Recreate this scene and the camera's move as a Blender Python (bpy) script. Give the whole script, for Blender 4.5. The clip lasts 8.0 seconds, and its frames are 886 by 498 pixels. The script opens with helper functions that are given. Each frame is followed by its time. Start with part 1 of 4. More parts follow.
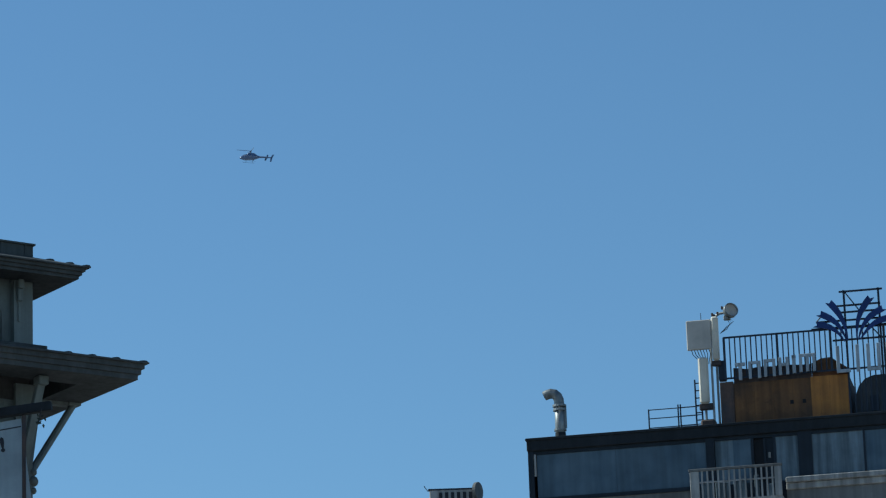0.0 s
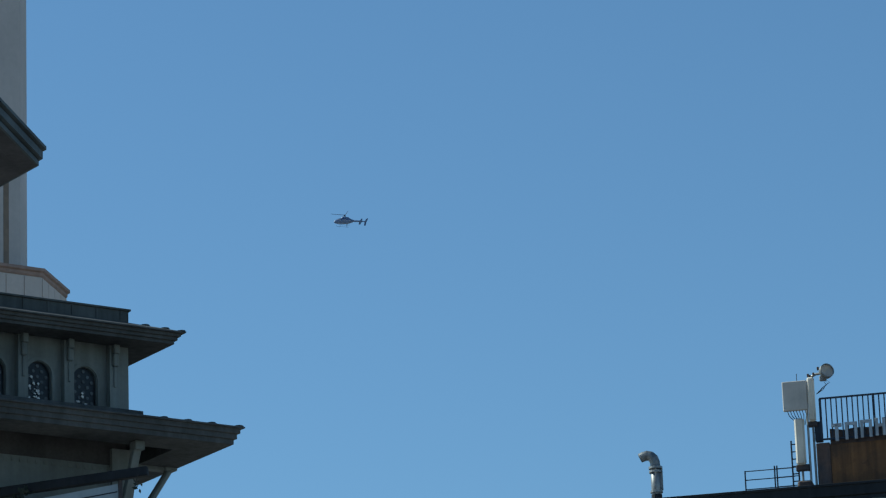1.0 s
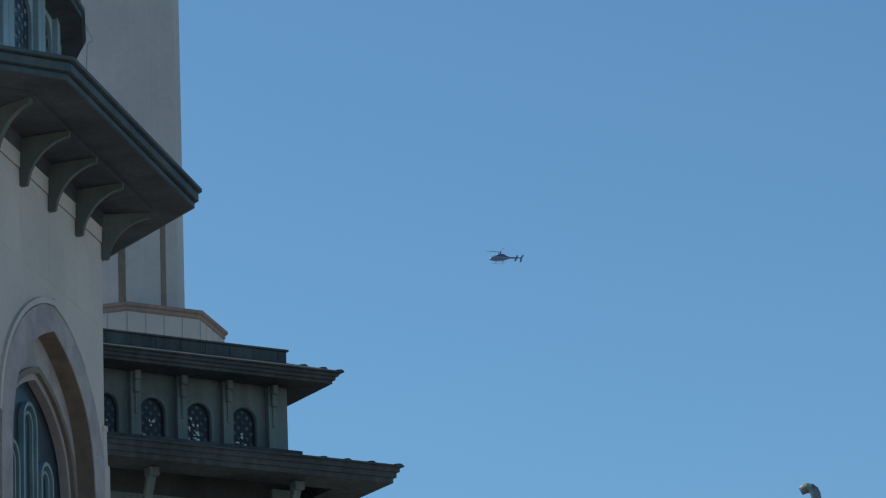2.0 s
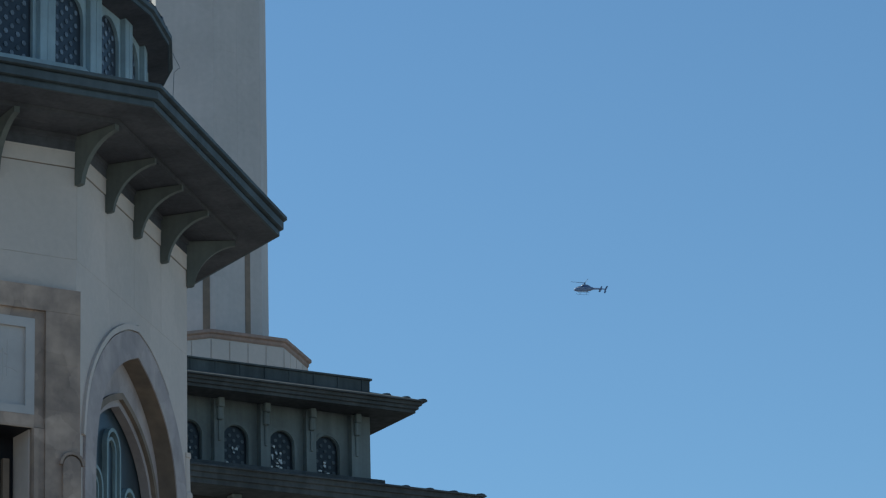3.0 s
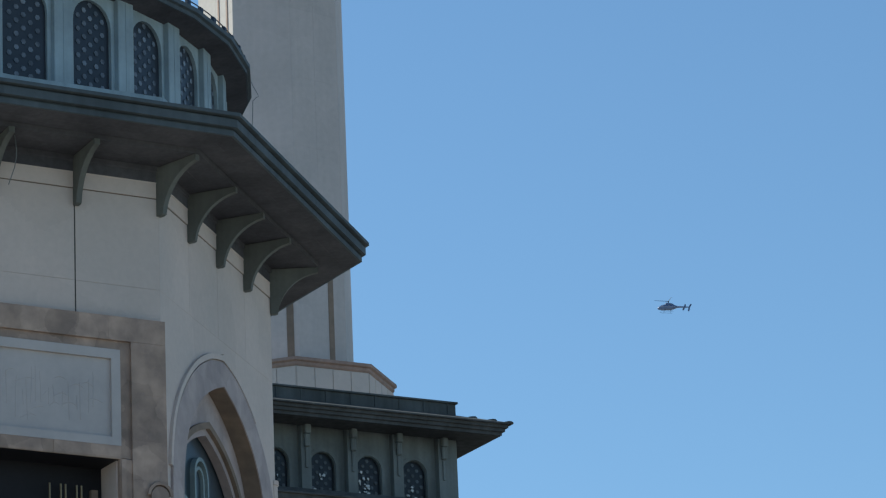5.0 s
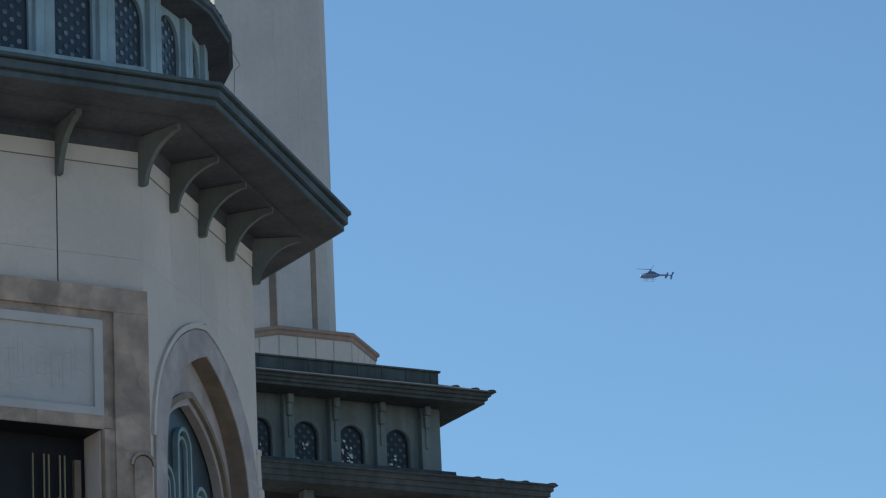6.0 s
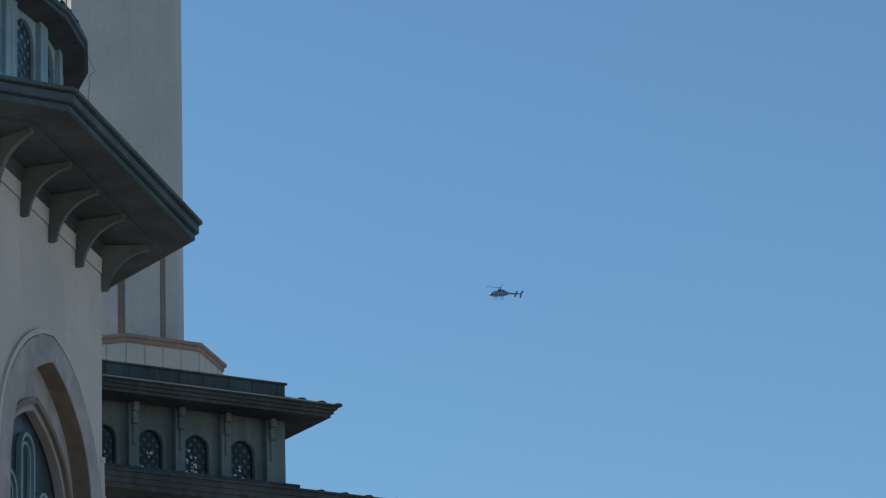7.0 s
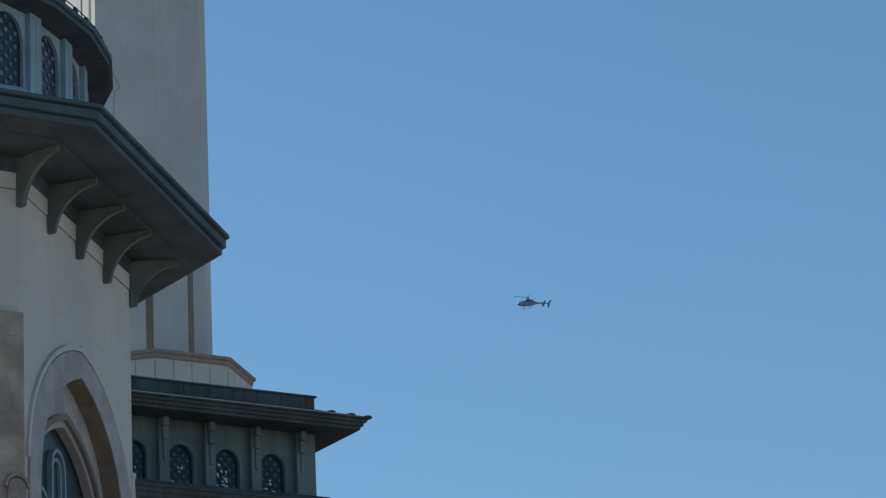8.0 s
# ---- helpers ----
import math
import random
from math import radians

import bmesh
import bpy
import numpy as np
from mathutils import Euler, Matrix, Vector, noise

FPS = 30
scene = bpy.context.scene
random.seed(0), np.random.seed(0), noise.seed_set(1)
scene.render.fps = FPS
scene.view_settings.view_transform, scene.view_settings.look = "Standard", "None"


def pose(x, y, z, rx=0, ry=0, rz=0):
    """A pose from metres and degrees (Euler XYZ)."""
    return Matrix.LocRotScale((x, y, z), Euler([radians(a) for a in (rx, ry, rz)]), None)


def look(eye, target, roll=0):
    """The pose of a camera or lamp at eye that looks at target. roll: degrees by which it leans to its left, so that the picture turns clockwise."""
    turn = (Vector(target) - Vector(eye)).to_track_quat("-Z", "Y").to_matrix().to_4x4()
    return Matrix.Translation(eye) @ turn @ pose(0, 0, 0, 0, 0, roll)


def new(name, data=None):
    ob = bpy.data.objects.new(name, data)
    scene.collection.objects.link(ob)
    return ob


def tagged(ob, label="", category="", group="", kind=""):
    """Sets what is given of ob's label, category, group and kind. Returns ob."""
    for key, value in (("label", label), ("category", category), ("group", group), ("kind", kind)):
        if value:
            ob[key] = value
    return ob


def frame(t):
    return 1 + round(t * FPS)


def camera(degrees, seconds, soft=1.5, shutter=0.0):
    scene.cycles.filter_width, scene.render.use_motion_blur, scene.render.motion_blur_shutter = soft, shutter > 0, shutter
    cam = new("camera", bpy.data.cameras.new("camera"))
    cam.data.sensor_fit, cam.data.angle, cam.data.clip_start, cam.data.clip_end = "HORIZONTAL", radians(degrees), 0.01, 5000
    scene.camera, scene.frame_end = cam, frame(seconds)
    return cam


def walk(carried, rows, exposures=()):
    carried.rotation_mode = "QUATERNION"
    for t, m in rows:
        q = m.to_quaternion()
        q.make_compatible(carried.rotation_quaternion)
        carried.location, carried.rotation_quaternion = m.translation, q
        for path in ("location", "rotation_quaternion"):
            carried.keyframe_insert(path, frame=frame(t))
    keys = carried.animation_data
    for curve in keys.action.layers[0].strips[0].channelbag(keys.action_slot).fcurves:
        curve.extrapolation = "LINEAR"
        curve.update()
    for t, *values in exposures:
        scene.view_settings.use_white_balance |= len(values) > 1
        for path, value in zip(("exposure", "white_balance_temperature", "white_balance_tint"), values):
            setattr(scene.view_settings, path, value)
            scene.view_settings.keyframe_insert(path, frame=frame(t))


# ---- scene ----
# ---- camera: stands in the street and turns from right to left ----
EYE = (0.0, 0.0, 1.6)


def aim(yaw, pitch, roll):
    return Matrix.Translation(EYE) @ Matrix.Rotation(radians(yaw), 4, "Z") @ Matrix.Rotation(radians(90 + pitch), 4, "X") @ Matrix.Rotation(radians(roll), 4, "Z")


PATH = (
    (0.0, -6.065, 15.403, -2.023),
    (0.1, -5.811, 15.364, -1.989),
    (0.2, -5.643, 15.530, -1.941),
    (0.3, -5.610, 15.666, -1.897),
    (0.4, -5.600, 15.962, -1.862),
    (0.5, -5.739, 16.076, -1.821),
    (0.6, -5.723, 15.837, -1.851),
    (0.7, -5.750, 16.073, -1.885),
    (0.8, -5.205, 16.087, -1.916),
    (0.9, -4.861, 15.767, -1.937),
    (1.0, -4.646, 16.384, -2.055),
    (1.1, -4.320, 16.182, -2.073),
    (1.2, -4.127, 16.380, -2.097),
    (1.3, -3.775, 16.723, -2.120),
    (1.4, -3.588, 16.559, -2.149),
    (1.5, -3.337, 16.627, -2.180),
    (1.6, -3.164, 16.795, -2.284),
    (1.7, -2.940, 16.995, -2.408),
    (2.8, -1.023, 17.041, -1.530),
    (2.9, -1.028, 17.257, -1.489),
    (3.0, -0.965, 17.499, -1.470),
    (3.1, -0.912, 17.768, -1.455),
    (3.2, -0.918, 17.958, -1.518),
    (3.3, -0.780, 18.027, -1.519),
    (3.4, -0.591, 18.050, -1.517),
    (3.5, -0.381, 17.985, -1.553),
    (3.6, -0.168, 18.096, -1.709),
    (3.7, 0.028, 17.803, -1.854),
    (3.8, 0.158, 18.008, -1.985),
    (3.9, 0.210, 17.856, -2.121),
    (4.0, 0.431, 17.932, -2.325),
    (4.1, 0.483, 17.961, -2.265),
    (4.2, 0.416, 17.920, -2.184),
    (4.3, 0.187, 17.893, -2.207),
    (4.4, 0.151, 17.786, -2.223),
    (4.5, 0.011, 17.824, -2.219),
    (4.6, 0.052, 17.802, -2.149),
    (4.7, 0.175, 17.879, -2.151),
    (5.8, 0.088, 17.698, -2.984),
    (5.9, 0.122, 17.169, -2.810),
    (6.0, 0.049, 17.406, -2.702),
    (6.1, -0.160, 17.439, -2.492),
    (6.2, -0.527, 17.274, -2.321),
    (6.3, -0.991, 17.632, -2.198),
    (6.4, -1.105, 17.498, -2.009),
    (6.5, -1.667, 17.414, -1.825),
    (6.6, -2.098, 17.762, -1.819),
    (6.7, -2.252, 17.626, -1.779),
    (6.8, -2.404, 17.985, -1.758),
    (6.9, -2.326, 17.629, -1.681),
    (7.0, -2.278, 17.532, -1.736),
    (7.1, -2.171, 17.650, -1.872),
    (7.2, -2.120, 17.444, -2.070),
    (7.3, -1.986, 17.793, -2.221),
    (7.4, -1.893, 17.510, -2.385),
    (7.5, -1.711, 17.913, -2.604),
    (7.6, -1.648, 17.826, -2.579),
    (7.7, -1.658, 17.819, -2.562),
    (7.8, -1.727, 17.656, -2.513),
    (7.9, -1.788, 17.615, -2.481),
    (8.0, -1.863, 17.706, -2.486),
)
cam = camera(13.074, 8.0, soft=1.25)
walk(cam, [(t, aim(a, b, c)) for t, a, b, c in PATH], exposures=((0.0, -0.02, 5730, -7), (1.5, 0.03, 5900, -8), (3.5, 0.28, 6150, -5), (4.0, 0.38, 6260, -4), (4.5, 0.45, 6300, -3), (6.0, 0.38, 6280, -3), (7.0, 0.16, 6170, -6), (8.0, 0.17, 6150, -6)))

# ---- light: clear sky, sun low on the left behind the buildings ----
SUN_AZ, SUN_EL = 70.0, 42.0   # degrees left of north (+y), degrees up
world = bpy.data.worlds.new("sky")
scene.world = world
world.use_nodes = True
wn = world.node_tree
sky = wn.nodes.new("ShaderNodeTexSky")
sky.sky_type = "NISHITA"
sky.sun_disc = False
sky.sun_elevation = radians(SUN_EL)
sky.sun_rotation = radians(-SUN_AZ)
sky.altitude = 50
sky.air_density = 1.0
sky.dust_density = 0.1
sky.ozone_density = 5.0
wn.links.new(sky.outputs["Color"], wn.nodes["Background"].inputs["Color"])
wn.nodes["Background"].inputs["Strength"].default_value = 0.107
sun_data = bpy.data.lights.new("sun", "SUN")
sun_data.energy, sun_data.angle, sun_data.color = 5.0, radians(0.5), (1.0, 0.93, 0.82)
sun = new("sun", sun_data)
sun_dir = Vector((-math.sin(radians(SUN_AZ)) * math.cos(radians(SUN_EL)), math.cos(radians(SUN_AZ)) * math.cos(radians(SUN_EL)), math.sin(radians(SUN_EL))))
sun.matrix_world = look(tuple(sun_dir * 300), (0, 0, 0))


# ---- materials ----
def material(name, base, rough=0.7, metal=0.0, grain=8.0, big=0.6, vary=0.12, bump=0.15, streak=0.0, second=None, spec=0.4, patch=0.0, cells=2.0):
    """A surface with fine grain, large blotches, optional vertical rain streaks, odd-toned patches and relief, in metres."""
    m = bpy.data.materials.new(name)
    m.use_nodes = True
    nt = m.node_tree
    n, l = nt.nodes, nt.links
    b = n["Principled BSDF"]
    b.inputs["Roughness"].default_value = rough
    b.inputs["Metallic"].default_value = metal
    b.inputs["Specular IOR Level"].default_value = spec
    co = n.new("ShaderNodeTexCoord")
    fine = n.new("ShaderNodeTexNoise")
    fine.inputs["Scale"].default_value, fine.inputs["Detail"].default_value = grain, 6
    wide = n.new("ShaderNodeTexNoise")
    wide.inputs["Scale"].default_value, wide.inputs["Detail"].default_value = big, 4
    l.new(co.outputs["Object"], fine.inputs["Vector"])
    l.new(co.outputs["Object"], wide.inputs["Vector"])
    ramp = n.new("ShaderNodeValToRGB")
    dark = second or [c * 0.72 for c in base]
    ramp.color_ramp.elements[0].position, ramp.color_ramp.elements[1].position = 0.36, 0.64
    ramp.color_ramp.elements[0].color, ramp.color_ramp.elements[1].color = (*dark, 1), (*base, 1)
    l.new(wide.outputs["Fac"], ramp.inputs["Fac"])
    info = n.new("ShaderNodeObjectInfo")
    add = n.new("ShaderNodeMath")
    add.operation = "MULTIPLY_ADD"
    l.new(fine.outputs["Fac"], add.inputs[0])
    add.inputs[1].default_value, add.inputs[2].default_value = vary * 2, 1 - vary
    rnd = n.new("ShaderNodeMath")
    rnd.operation = "MULTIPLY_ADD"
    l.new(info.outputs["Random"], rnd.inputs[0])
    rnd.inputs[1].default_value, rnd.inputs[2].default_value = vary * 0.6, 1 - vary * 0.3
    both = n.new("ShaderNodeMath")
    both.operation = "MULTIPLY"
    l.new(add.outputs[0], both.inputs[0])
    l.new(rnd.outputs[0], both.inputs[1])
    last = both.outputs[0]
    if streak:
        mp = n.new("ShaderNodeMapping")
        mp.inputs["Scale"].default_value = (5.0, 5.0, 0.25)
        l.new(co.outputs["Object"], mp.inputs["Vector"])
        st = n.new("ShaderNodeTexNoise")
        st.inputs["Scale"].default_value, st.inputs["Detail"].default_value = 1.0, 5
        l.new(mp.outputs["Vector"], st.inputs["Vector"])
        sm = n.new("ShaderNodeMapRange")
        sm.inputs["From Min"].default_value, sm.inputs["From Max"].default_value = 0.35, 0.65
        sm.inputs["To Min"].default_value, sm.inputs["To Max"].default_value = 1 - streak, 1.0
        l.new(st.outputs["Fac"], sm.inputs["Value"])
        mu = n.new("ShaderNodeMath")
        mu.operation = "MULTIPLY"
        l.new(last, mu.inputs[0])
        l.new(sm.outputs["Result"], mu.inputs[1])
        last = mu.outputs[0]
    if patch:
        warp = n.new("ShaderNodeVectorMath")
        warp.operation = "MULTIPLY_ADD"
        l.new(fine.outputs["Color"], warp.inputs[0])
        warp.inputs[1].default_value = (0.25, 0.25, 0.25)
        l.new(co.outputs["Object"], warp.inputs[2])
        vor = n.new("ShaderNodeTexVoronoi")
        vor.inputs["Scale"].default_value = cells
        l.new(warp.outputs["Vector"], vor.inputs["Vector"])
        bw = n.new("ShaderNodeSeparateColor")
        l.new(vor.outputs["Color"], bw.inputs["Color"])
        pm = n.new("ShaderNodeMapRange")
        pm.inputs["To Min"].default_value, pm.inputs["To Max"].default_value = 1 - patch, 1 + patch
        l.new(bw.outputs["Red"], pm.inputs["Value"])
        pmu = n.new("ShaderNodeMath")
        pmu.operation = "MULTIPLY"
        l.new(last, pmu.inputs[0])
        l.new(pm.outputs["Result"], pmu.inputs[1])
        last = pmu.outputs[0]
    mix = n.new("ShaderNodeVectorMath")
    mix.operation = "SCALE"
    l.new(ramp.outputs["Color"], mix.inputs[0])
    l.new(last, mix.inputs["Scale"])
    l.new(mix.outputs["Vector"], b.inputs["Base Color"])
    if bump:
        bp = n.new("ShaderNodeBump")
        bp.inputs["Strength"].default_value, bp.inputs["Distance"].default_value = bump, 0.02
        l.new(fine.outputs["Fac"], bp.inputs["Height"])
        l.new(bp.outputs["Normal"], b.inputs["Normal"])
    return m



LIMESTONE = material("pale_limestone", (0.58, 0.483, 0.437), 0.8, 0, 9, 0.35, 0.08, 0.12, 0.012, (0.495, 0.427, 0.392), patch=0.035, cells=0.8)
TRAVERTINE = material("tan_travertine", (0.395, 0.29, 0.23), 0.7, 0, 5, 2.2, 0.24, 0.25, 0.06, (0.255, 0.19, 0.158), patch=0.2, cells=1.7)
MARBLE = material("white_marble", (0.445, 0.405, 0.395), 0.55, 0, 7, 0.9, 0.07, 0.08, 0.0, (0.385, 0.355, 0.35))
PINKSTONE = material("lilac_grey_stone", (0.40, 0.33, 0.315), 0.75, 0, 6, 1.6, 0.12, 0.15, 0.0, (0.305, 0.255, 0.25), patch=0.07, cells=1.5)
WINDOWGLASS = material("teal_leaded_glass", (0.030, 0.044, 0.054), 0.3, 0.0, 4, 1.2, 0.25, 0.05, 0.0, None, 0.35)
# brown of strips and joints; on the window reveal it also paints shade
REVEAL = material("brown_stone", (0.225, 0.163, 0.122), 0.75, 0, 6, 1.8, 0.2, 0.2, 0.0, (0.16, 0.122, 0.095))
# roof metal in a lighter colour, for ground light the parapet misses
LIFTEDROOF = material("weathered_zinc_sheet", (0.108, 0.118, 0.120), 0.75, 0.0, 12, 0.8, 0.15, 0.08, 0.25, None, 0.15)
SEALANT = material("dark_joint_sealant", (0.05, 0.048, 0.046), 0.8, 0, 16, 1.0, 0.15, 0.0)
TOWERSTONE = material("tower_stone", (0.495, 0.44, 0.423), 0.8, 0, 6, 0.3, 0.10, 0.12, 0.045, (0.425, 0.385, 0.372), patch=0.03, cells=0.6)
TERRA = material("pink_stone", (0.345, 0.235, 0.195), 0.75, 0, 8, 1.0, 0.16, 0.15, 0.15, (0.27, 0.195, 0.165), patch=0.06)
DARKTRIM = material("dark_green_metal", (0.092, 0.112, 0.126), 0.65, 0.0, 12, 0.8, 0.14, 0.08, 0.2, None, 0.2)
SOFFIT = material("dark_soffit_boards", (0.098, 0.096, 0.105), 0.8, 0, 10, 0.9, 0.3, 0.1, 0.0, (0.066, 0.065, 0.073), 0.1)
BRACKET = material("grey_green_paint", (0.135, 0.142, 0.132), 0.7, 0, 12, 1.2, 0.15, 0.1, 0.15)
PIER = material("pale_green_paint", (0.345, 0.425, 0.462), 0.6, 0, 10, 0.9, 0.08, 0.08, 0.18)
FARWALL = material("sage_paint", (0.182, 0.200, 0.195), 0.7, 0, 10, 0.7, 0.14, 0.1, 0.2, (0.128, 0.140, 0.135))
FARROOF = material("slate_green_metal", (0.098, 0.103, 0.107), 0.85, 0.0, 14, 0.8, 0.18, 0.1, 0.25, None, 0.1)
# dark board colour carries the shade under the pavilion's lower eave
SHADEBOARD = material("dark_stained_boards", (0.072, 0.069, 0.07), 0.8, 0, 12, 0.9, 0.3, 0.1, 0.1, spec=0.15)
PAVPANE = material("black_window_pane", (0.017, 0.020, 0.026), 0.3, 0.0, 3.0, 0.8, 0.3, 0.03, spec=0.25)
LEAD = material("lead_sheet", (0.22, 0.24, 0.25), 0.5, 0.3, 8, 0.7, 0.12, 0.1, 0.15)
DARKPANE = material("dark_window_pane", (0.036, 0.043, 0.056), 0.3, 0.0, 3.0, 0.8, 0.3, 0.03, spec=0.3)
LATTICE = material("lattice_metal", (0.175, 0.205, 0.25), 0.5, 0.0, 6, 4.5, 0.5, 0.0, 0.0, (0.075, 0.088, 0.11))
TRACERY = material("teal_tracery_paint", (0.24, 0.305, 0.32), 0.55, 0, 12, 1.0, 0.1, 0.05)
DIMLATTICE = material("dull_lattice_metal", (0.098, 0.112, 0.125), 0.6, 0.0, 20, 4.0, 0.3, 0.0, 0.0, (0.05, 0.058, 0.066))
BRONZE = material("bronze_strips", (0.30, 0.22, 0.13), 0.35, 0.7, 15, 1.0, 0.15, 0.0)
DOORWOOD = material("dark_door_wood", (0.015, 0.015, 0.019), 0.6, 0, 14, 1.0, 0.2, 0.1, spec=0.2)
STEEL = material("galvanised_steel", (0.33, 0.34, 0.35), 0.5, 0.5, 12, 2.5, 0.3, 0.05, 0.4)
GREYPLASTIC = material("grey_antenna_plastic", (0.55, 0.50, 0.46), 0.55, 0, 15, 1.2, 0.05, 0.02, 0.08)
WHITEPLASTIC = material("cream_antenna_plastic", (0.70, 0.63, 0.54), 0.5, 0, 15, 1.2, 0.05, 0.02, 0.12)
BLACKSTEEL = material("black_steel", (0.024, 0.034, 0.056), 0.5, 0.3, 18, 1.5, 0.2, 0.05)
ORANGE = material("ochre_sheet_metal", (0.47, 0.19, 0.034), 0.6, 0.0, 9, 0.9, 0.16, 0.1, 0.35, (0.29, 0.12, 0.03))
# browner ochre sheet: weathering plus the railing's shade, both in the colour
BROWNSHEET = material("dull_brown_sheet_metal", (0.185, 0.085, 0.030), 0.7, 0.0, 9, 0.9, 0.2, 0.1, 0.45, (0.10, 0.053, 0.028), patch=0.16, cells=1.1)
SHEDGREY = material("dark_blue_grey_sheet", (0.085, 0.092, 0.105), 0.7, 0.1, 9, 0.9, 0.2, 0.1, 0.35)
RUST = material("rusty_grey_render", (0.115, 0.075, 0.062), 0.85, 0, 9, 1.2, 0.25, 0.2, 0.3, (0.06, 0.055, 0.062))
FASCIA = material("black_roof_fascia", (0.025, 0.029, 0.036), 0.65, 0.0, 10, 0.6, 0.25, 0.06, 0.3, None, 0.2)
BLUEGLASS = material("blue_window_glass", (0.088, 0.122, 0.165), 0.22, 0, 2.2, 0.7, 0.22, 0.03, 0.25, (0.046, 0.070, 0.105), 0.5)
CURTAIN = material("pale_curtain_behind_glass", (0.19, 0.245, 0.30), 0.4, 0, 5, 0.8, 0.2, 0.02, 0.6)
MULLION = material("dark_blue_mullion", (0.020, 0.028, 0.042), 0.6, 0.0, 12, 0.8, 0.2, 0.05, 0.2, None, 0.25)
WHITEPAINT = material("weathered_white_paint", (0.43, 0.41, 0.40), 0.7, 0, 9, 0.8, 0.16, 0.12, 0.45)
RENDERGREY = material("grey_render", (0.20, 0.195, 0.195), 0.85, 0, 8, 0.5, 0.12, 0.2, 0.3)
SIGNBLUE = material("blue_sign_enamel", (0.010, 0.030, 0.15), 0.4, 0.1, 10, 1.0, 0.2, 0.02)
LETTER = material("pale_sign_letter", (0.40, 0.44, 0.50), 0.5, 0, 12, 1.5, 0.12, 0.05, 0.25)
# white colour for bright sky glimpsed through the pavilion windows
SKYFLECK = material("white_scrap", (0.8, 0.8, 0.8), 0.6, 0, 16, 1.0, 0.1, 0.0)
BANNER = material("pale_banner_cloth", (0.33, 0.40, 0.46), 0.7, 0, 16, 0.8, 0.06, 0.03, 0.1)
LEAF = material("dark_leaf", (0.03, 0.042, 0.028), 0.6, 0, 14, 3.0, 0.3, 0.0)
INK = material("black_ink", (0.02, 0.022, 0.03), 0.6, 0, 16, 1.0, 0.1, 0.0)
CABLE = material("black_cable", (0.03, 0.03, 0.032), 0.6, 0, 20, 1.0, 0.1, 0.0)
PAVING = material("granite_paving", (0.31, 0.292, 0.27), 0.85, 0, 20, 0.2, 0.15, 0.3)
HELIWHITE = material("helicopter_white_paint", (0.7, 0.7, 0.7), 0.35, 0.1, 5, 0.5, 0.05, 0.0)
# dark body colour lightened towards blue to stand for distance haze
HELIHAZED = material("helicopter_dark_paint", (0.10, 0.15, 0.28), 0.35, 0.1, 5, 0.5, 0.05, 0.0)


# ---- mesh helpers ----
def thing(name, label, category, group="", kind=""):
    return tagged(new(name), label, category, group, kind)


def part(name, bm, mat, parent, label="", xf=None, smooth=False):
    """Links a bmesh as ONE mesh object under a thing or under a part."""
    if xf is not None:
        bmesh.ops.transform(bm, matrix=xf, verts=bm.verts)
    bmesh.ops.recalc_face_normals(bm, faces=bm.faces)
    me = bpy.data.meshes.new(name)
    bm.to_mesh(me)
    bm.free()
    me.materials.append(mat)
    if smooth:
        for p in me.polygons:
            p.use_smooth = True
    ob = new(name, me)
    ob.parent = parent
    if label:
        ob["label"] = label
    return ob


def again(ob, xf, parent=None):
    """Another part on the same mesh."""
    o = new(ob.name.split(".")[0], ob.data)
    o.parent = parent or ob.parent
    o.matrix_basis = xf
    if ob.get("label"):
        o["label"] = ob["label"]
    return o


def box(bm, x0, x1, y0, y1, z0, z1, bevel=0.0, xf=None):
    """A box, with a small bevel where asked."""
    got = bmesh.ops.create_cube(bm, size=1.0)["verts"]
    bmesh.ops.transform(bm, verts=got, matrix=Matrix.Translation(((x0 + x1) / 2, (y0 + y1) / 2, (z0 + z1) / 2)) @ Matrix.Diagonal((x1 - x0, y1 - y0, z1 - z0, 1)))
    if bevel:
        edges = list({e for v in got for e in v.link_edges})
        got = bmesh.ops.bevel(bm, geom=edges, offset=bevel, segments=1, affect="EDGES")["verts"] or got
    if xf is not None:
        bmesh.ops.transform(bm, verts=list({v for v in got}), matrix=xf)
    return bm


def boxed(*a, **k):
    return box(bmesh.new(), *a, **k)


def extrude(bm, poly, y0, y1):
    """A prism from an (x, z) outline, from depth y0 to y1."""
    a = [bm.verts.new((x, y0, z)) for x, z in poly]
    b = [bm.verts.new((x, y1, z)) for x, z in poly]
    k = len(poly)
    bm.faces.new(a)
    bm.faces.new(b[::-1])
    for i in range(k):
        bm.faces.new((a[i], b[i], b[(i + 1) % k], a[(i + 1) % k]))
    return bm


def reach(poly, c, ang):
    """How far from c a ray at that angle meets the outline."""
    dx, dz = math.cos(ang), math.sin(ang)
    best = 0.0
    for i in range(len(poly)):
        (x0, z0), (x1, z1) = poly[i], poly[(i + 1) % len(poly)]
        ex, ez = x1 - x0, z1 - z0
        den = dx * ez - dz * ex
        if abs(den) < 1e-12:
            continue
        s = ((x0 - c[0]) * ez - (z0 - c[1]) * ex) / den
        q = ((x0 - c[0]) * dz - (z0 - c[1]) * dx) / den
        if s > 0 and -1e-6 <= q <= 1 + 1e-6:
            best = max(best, s)
    return best


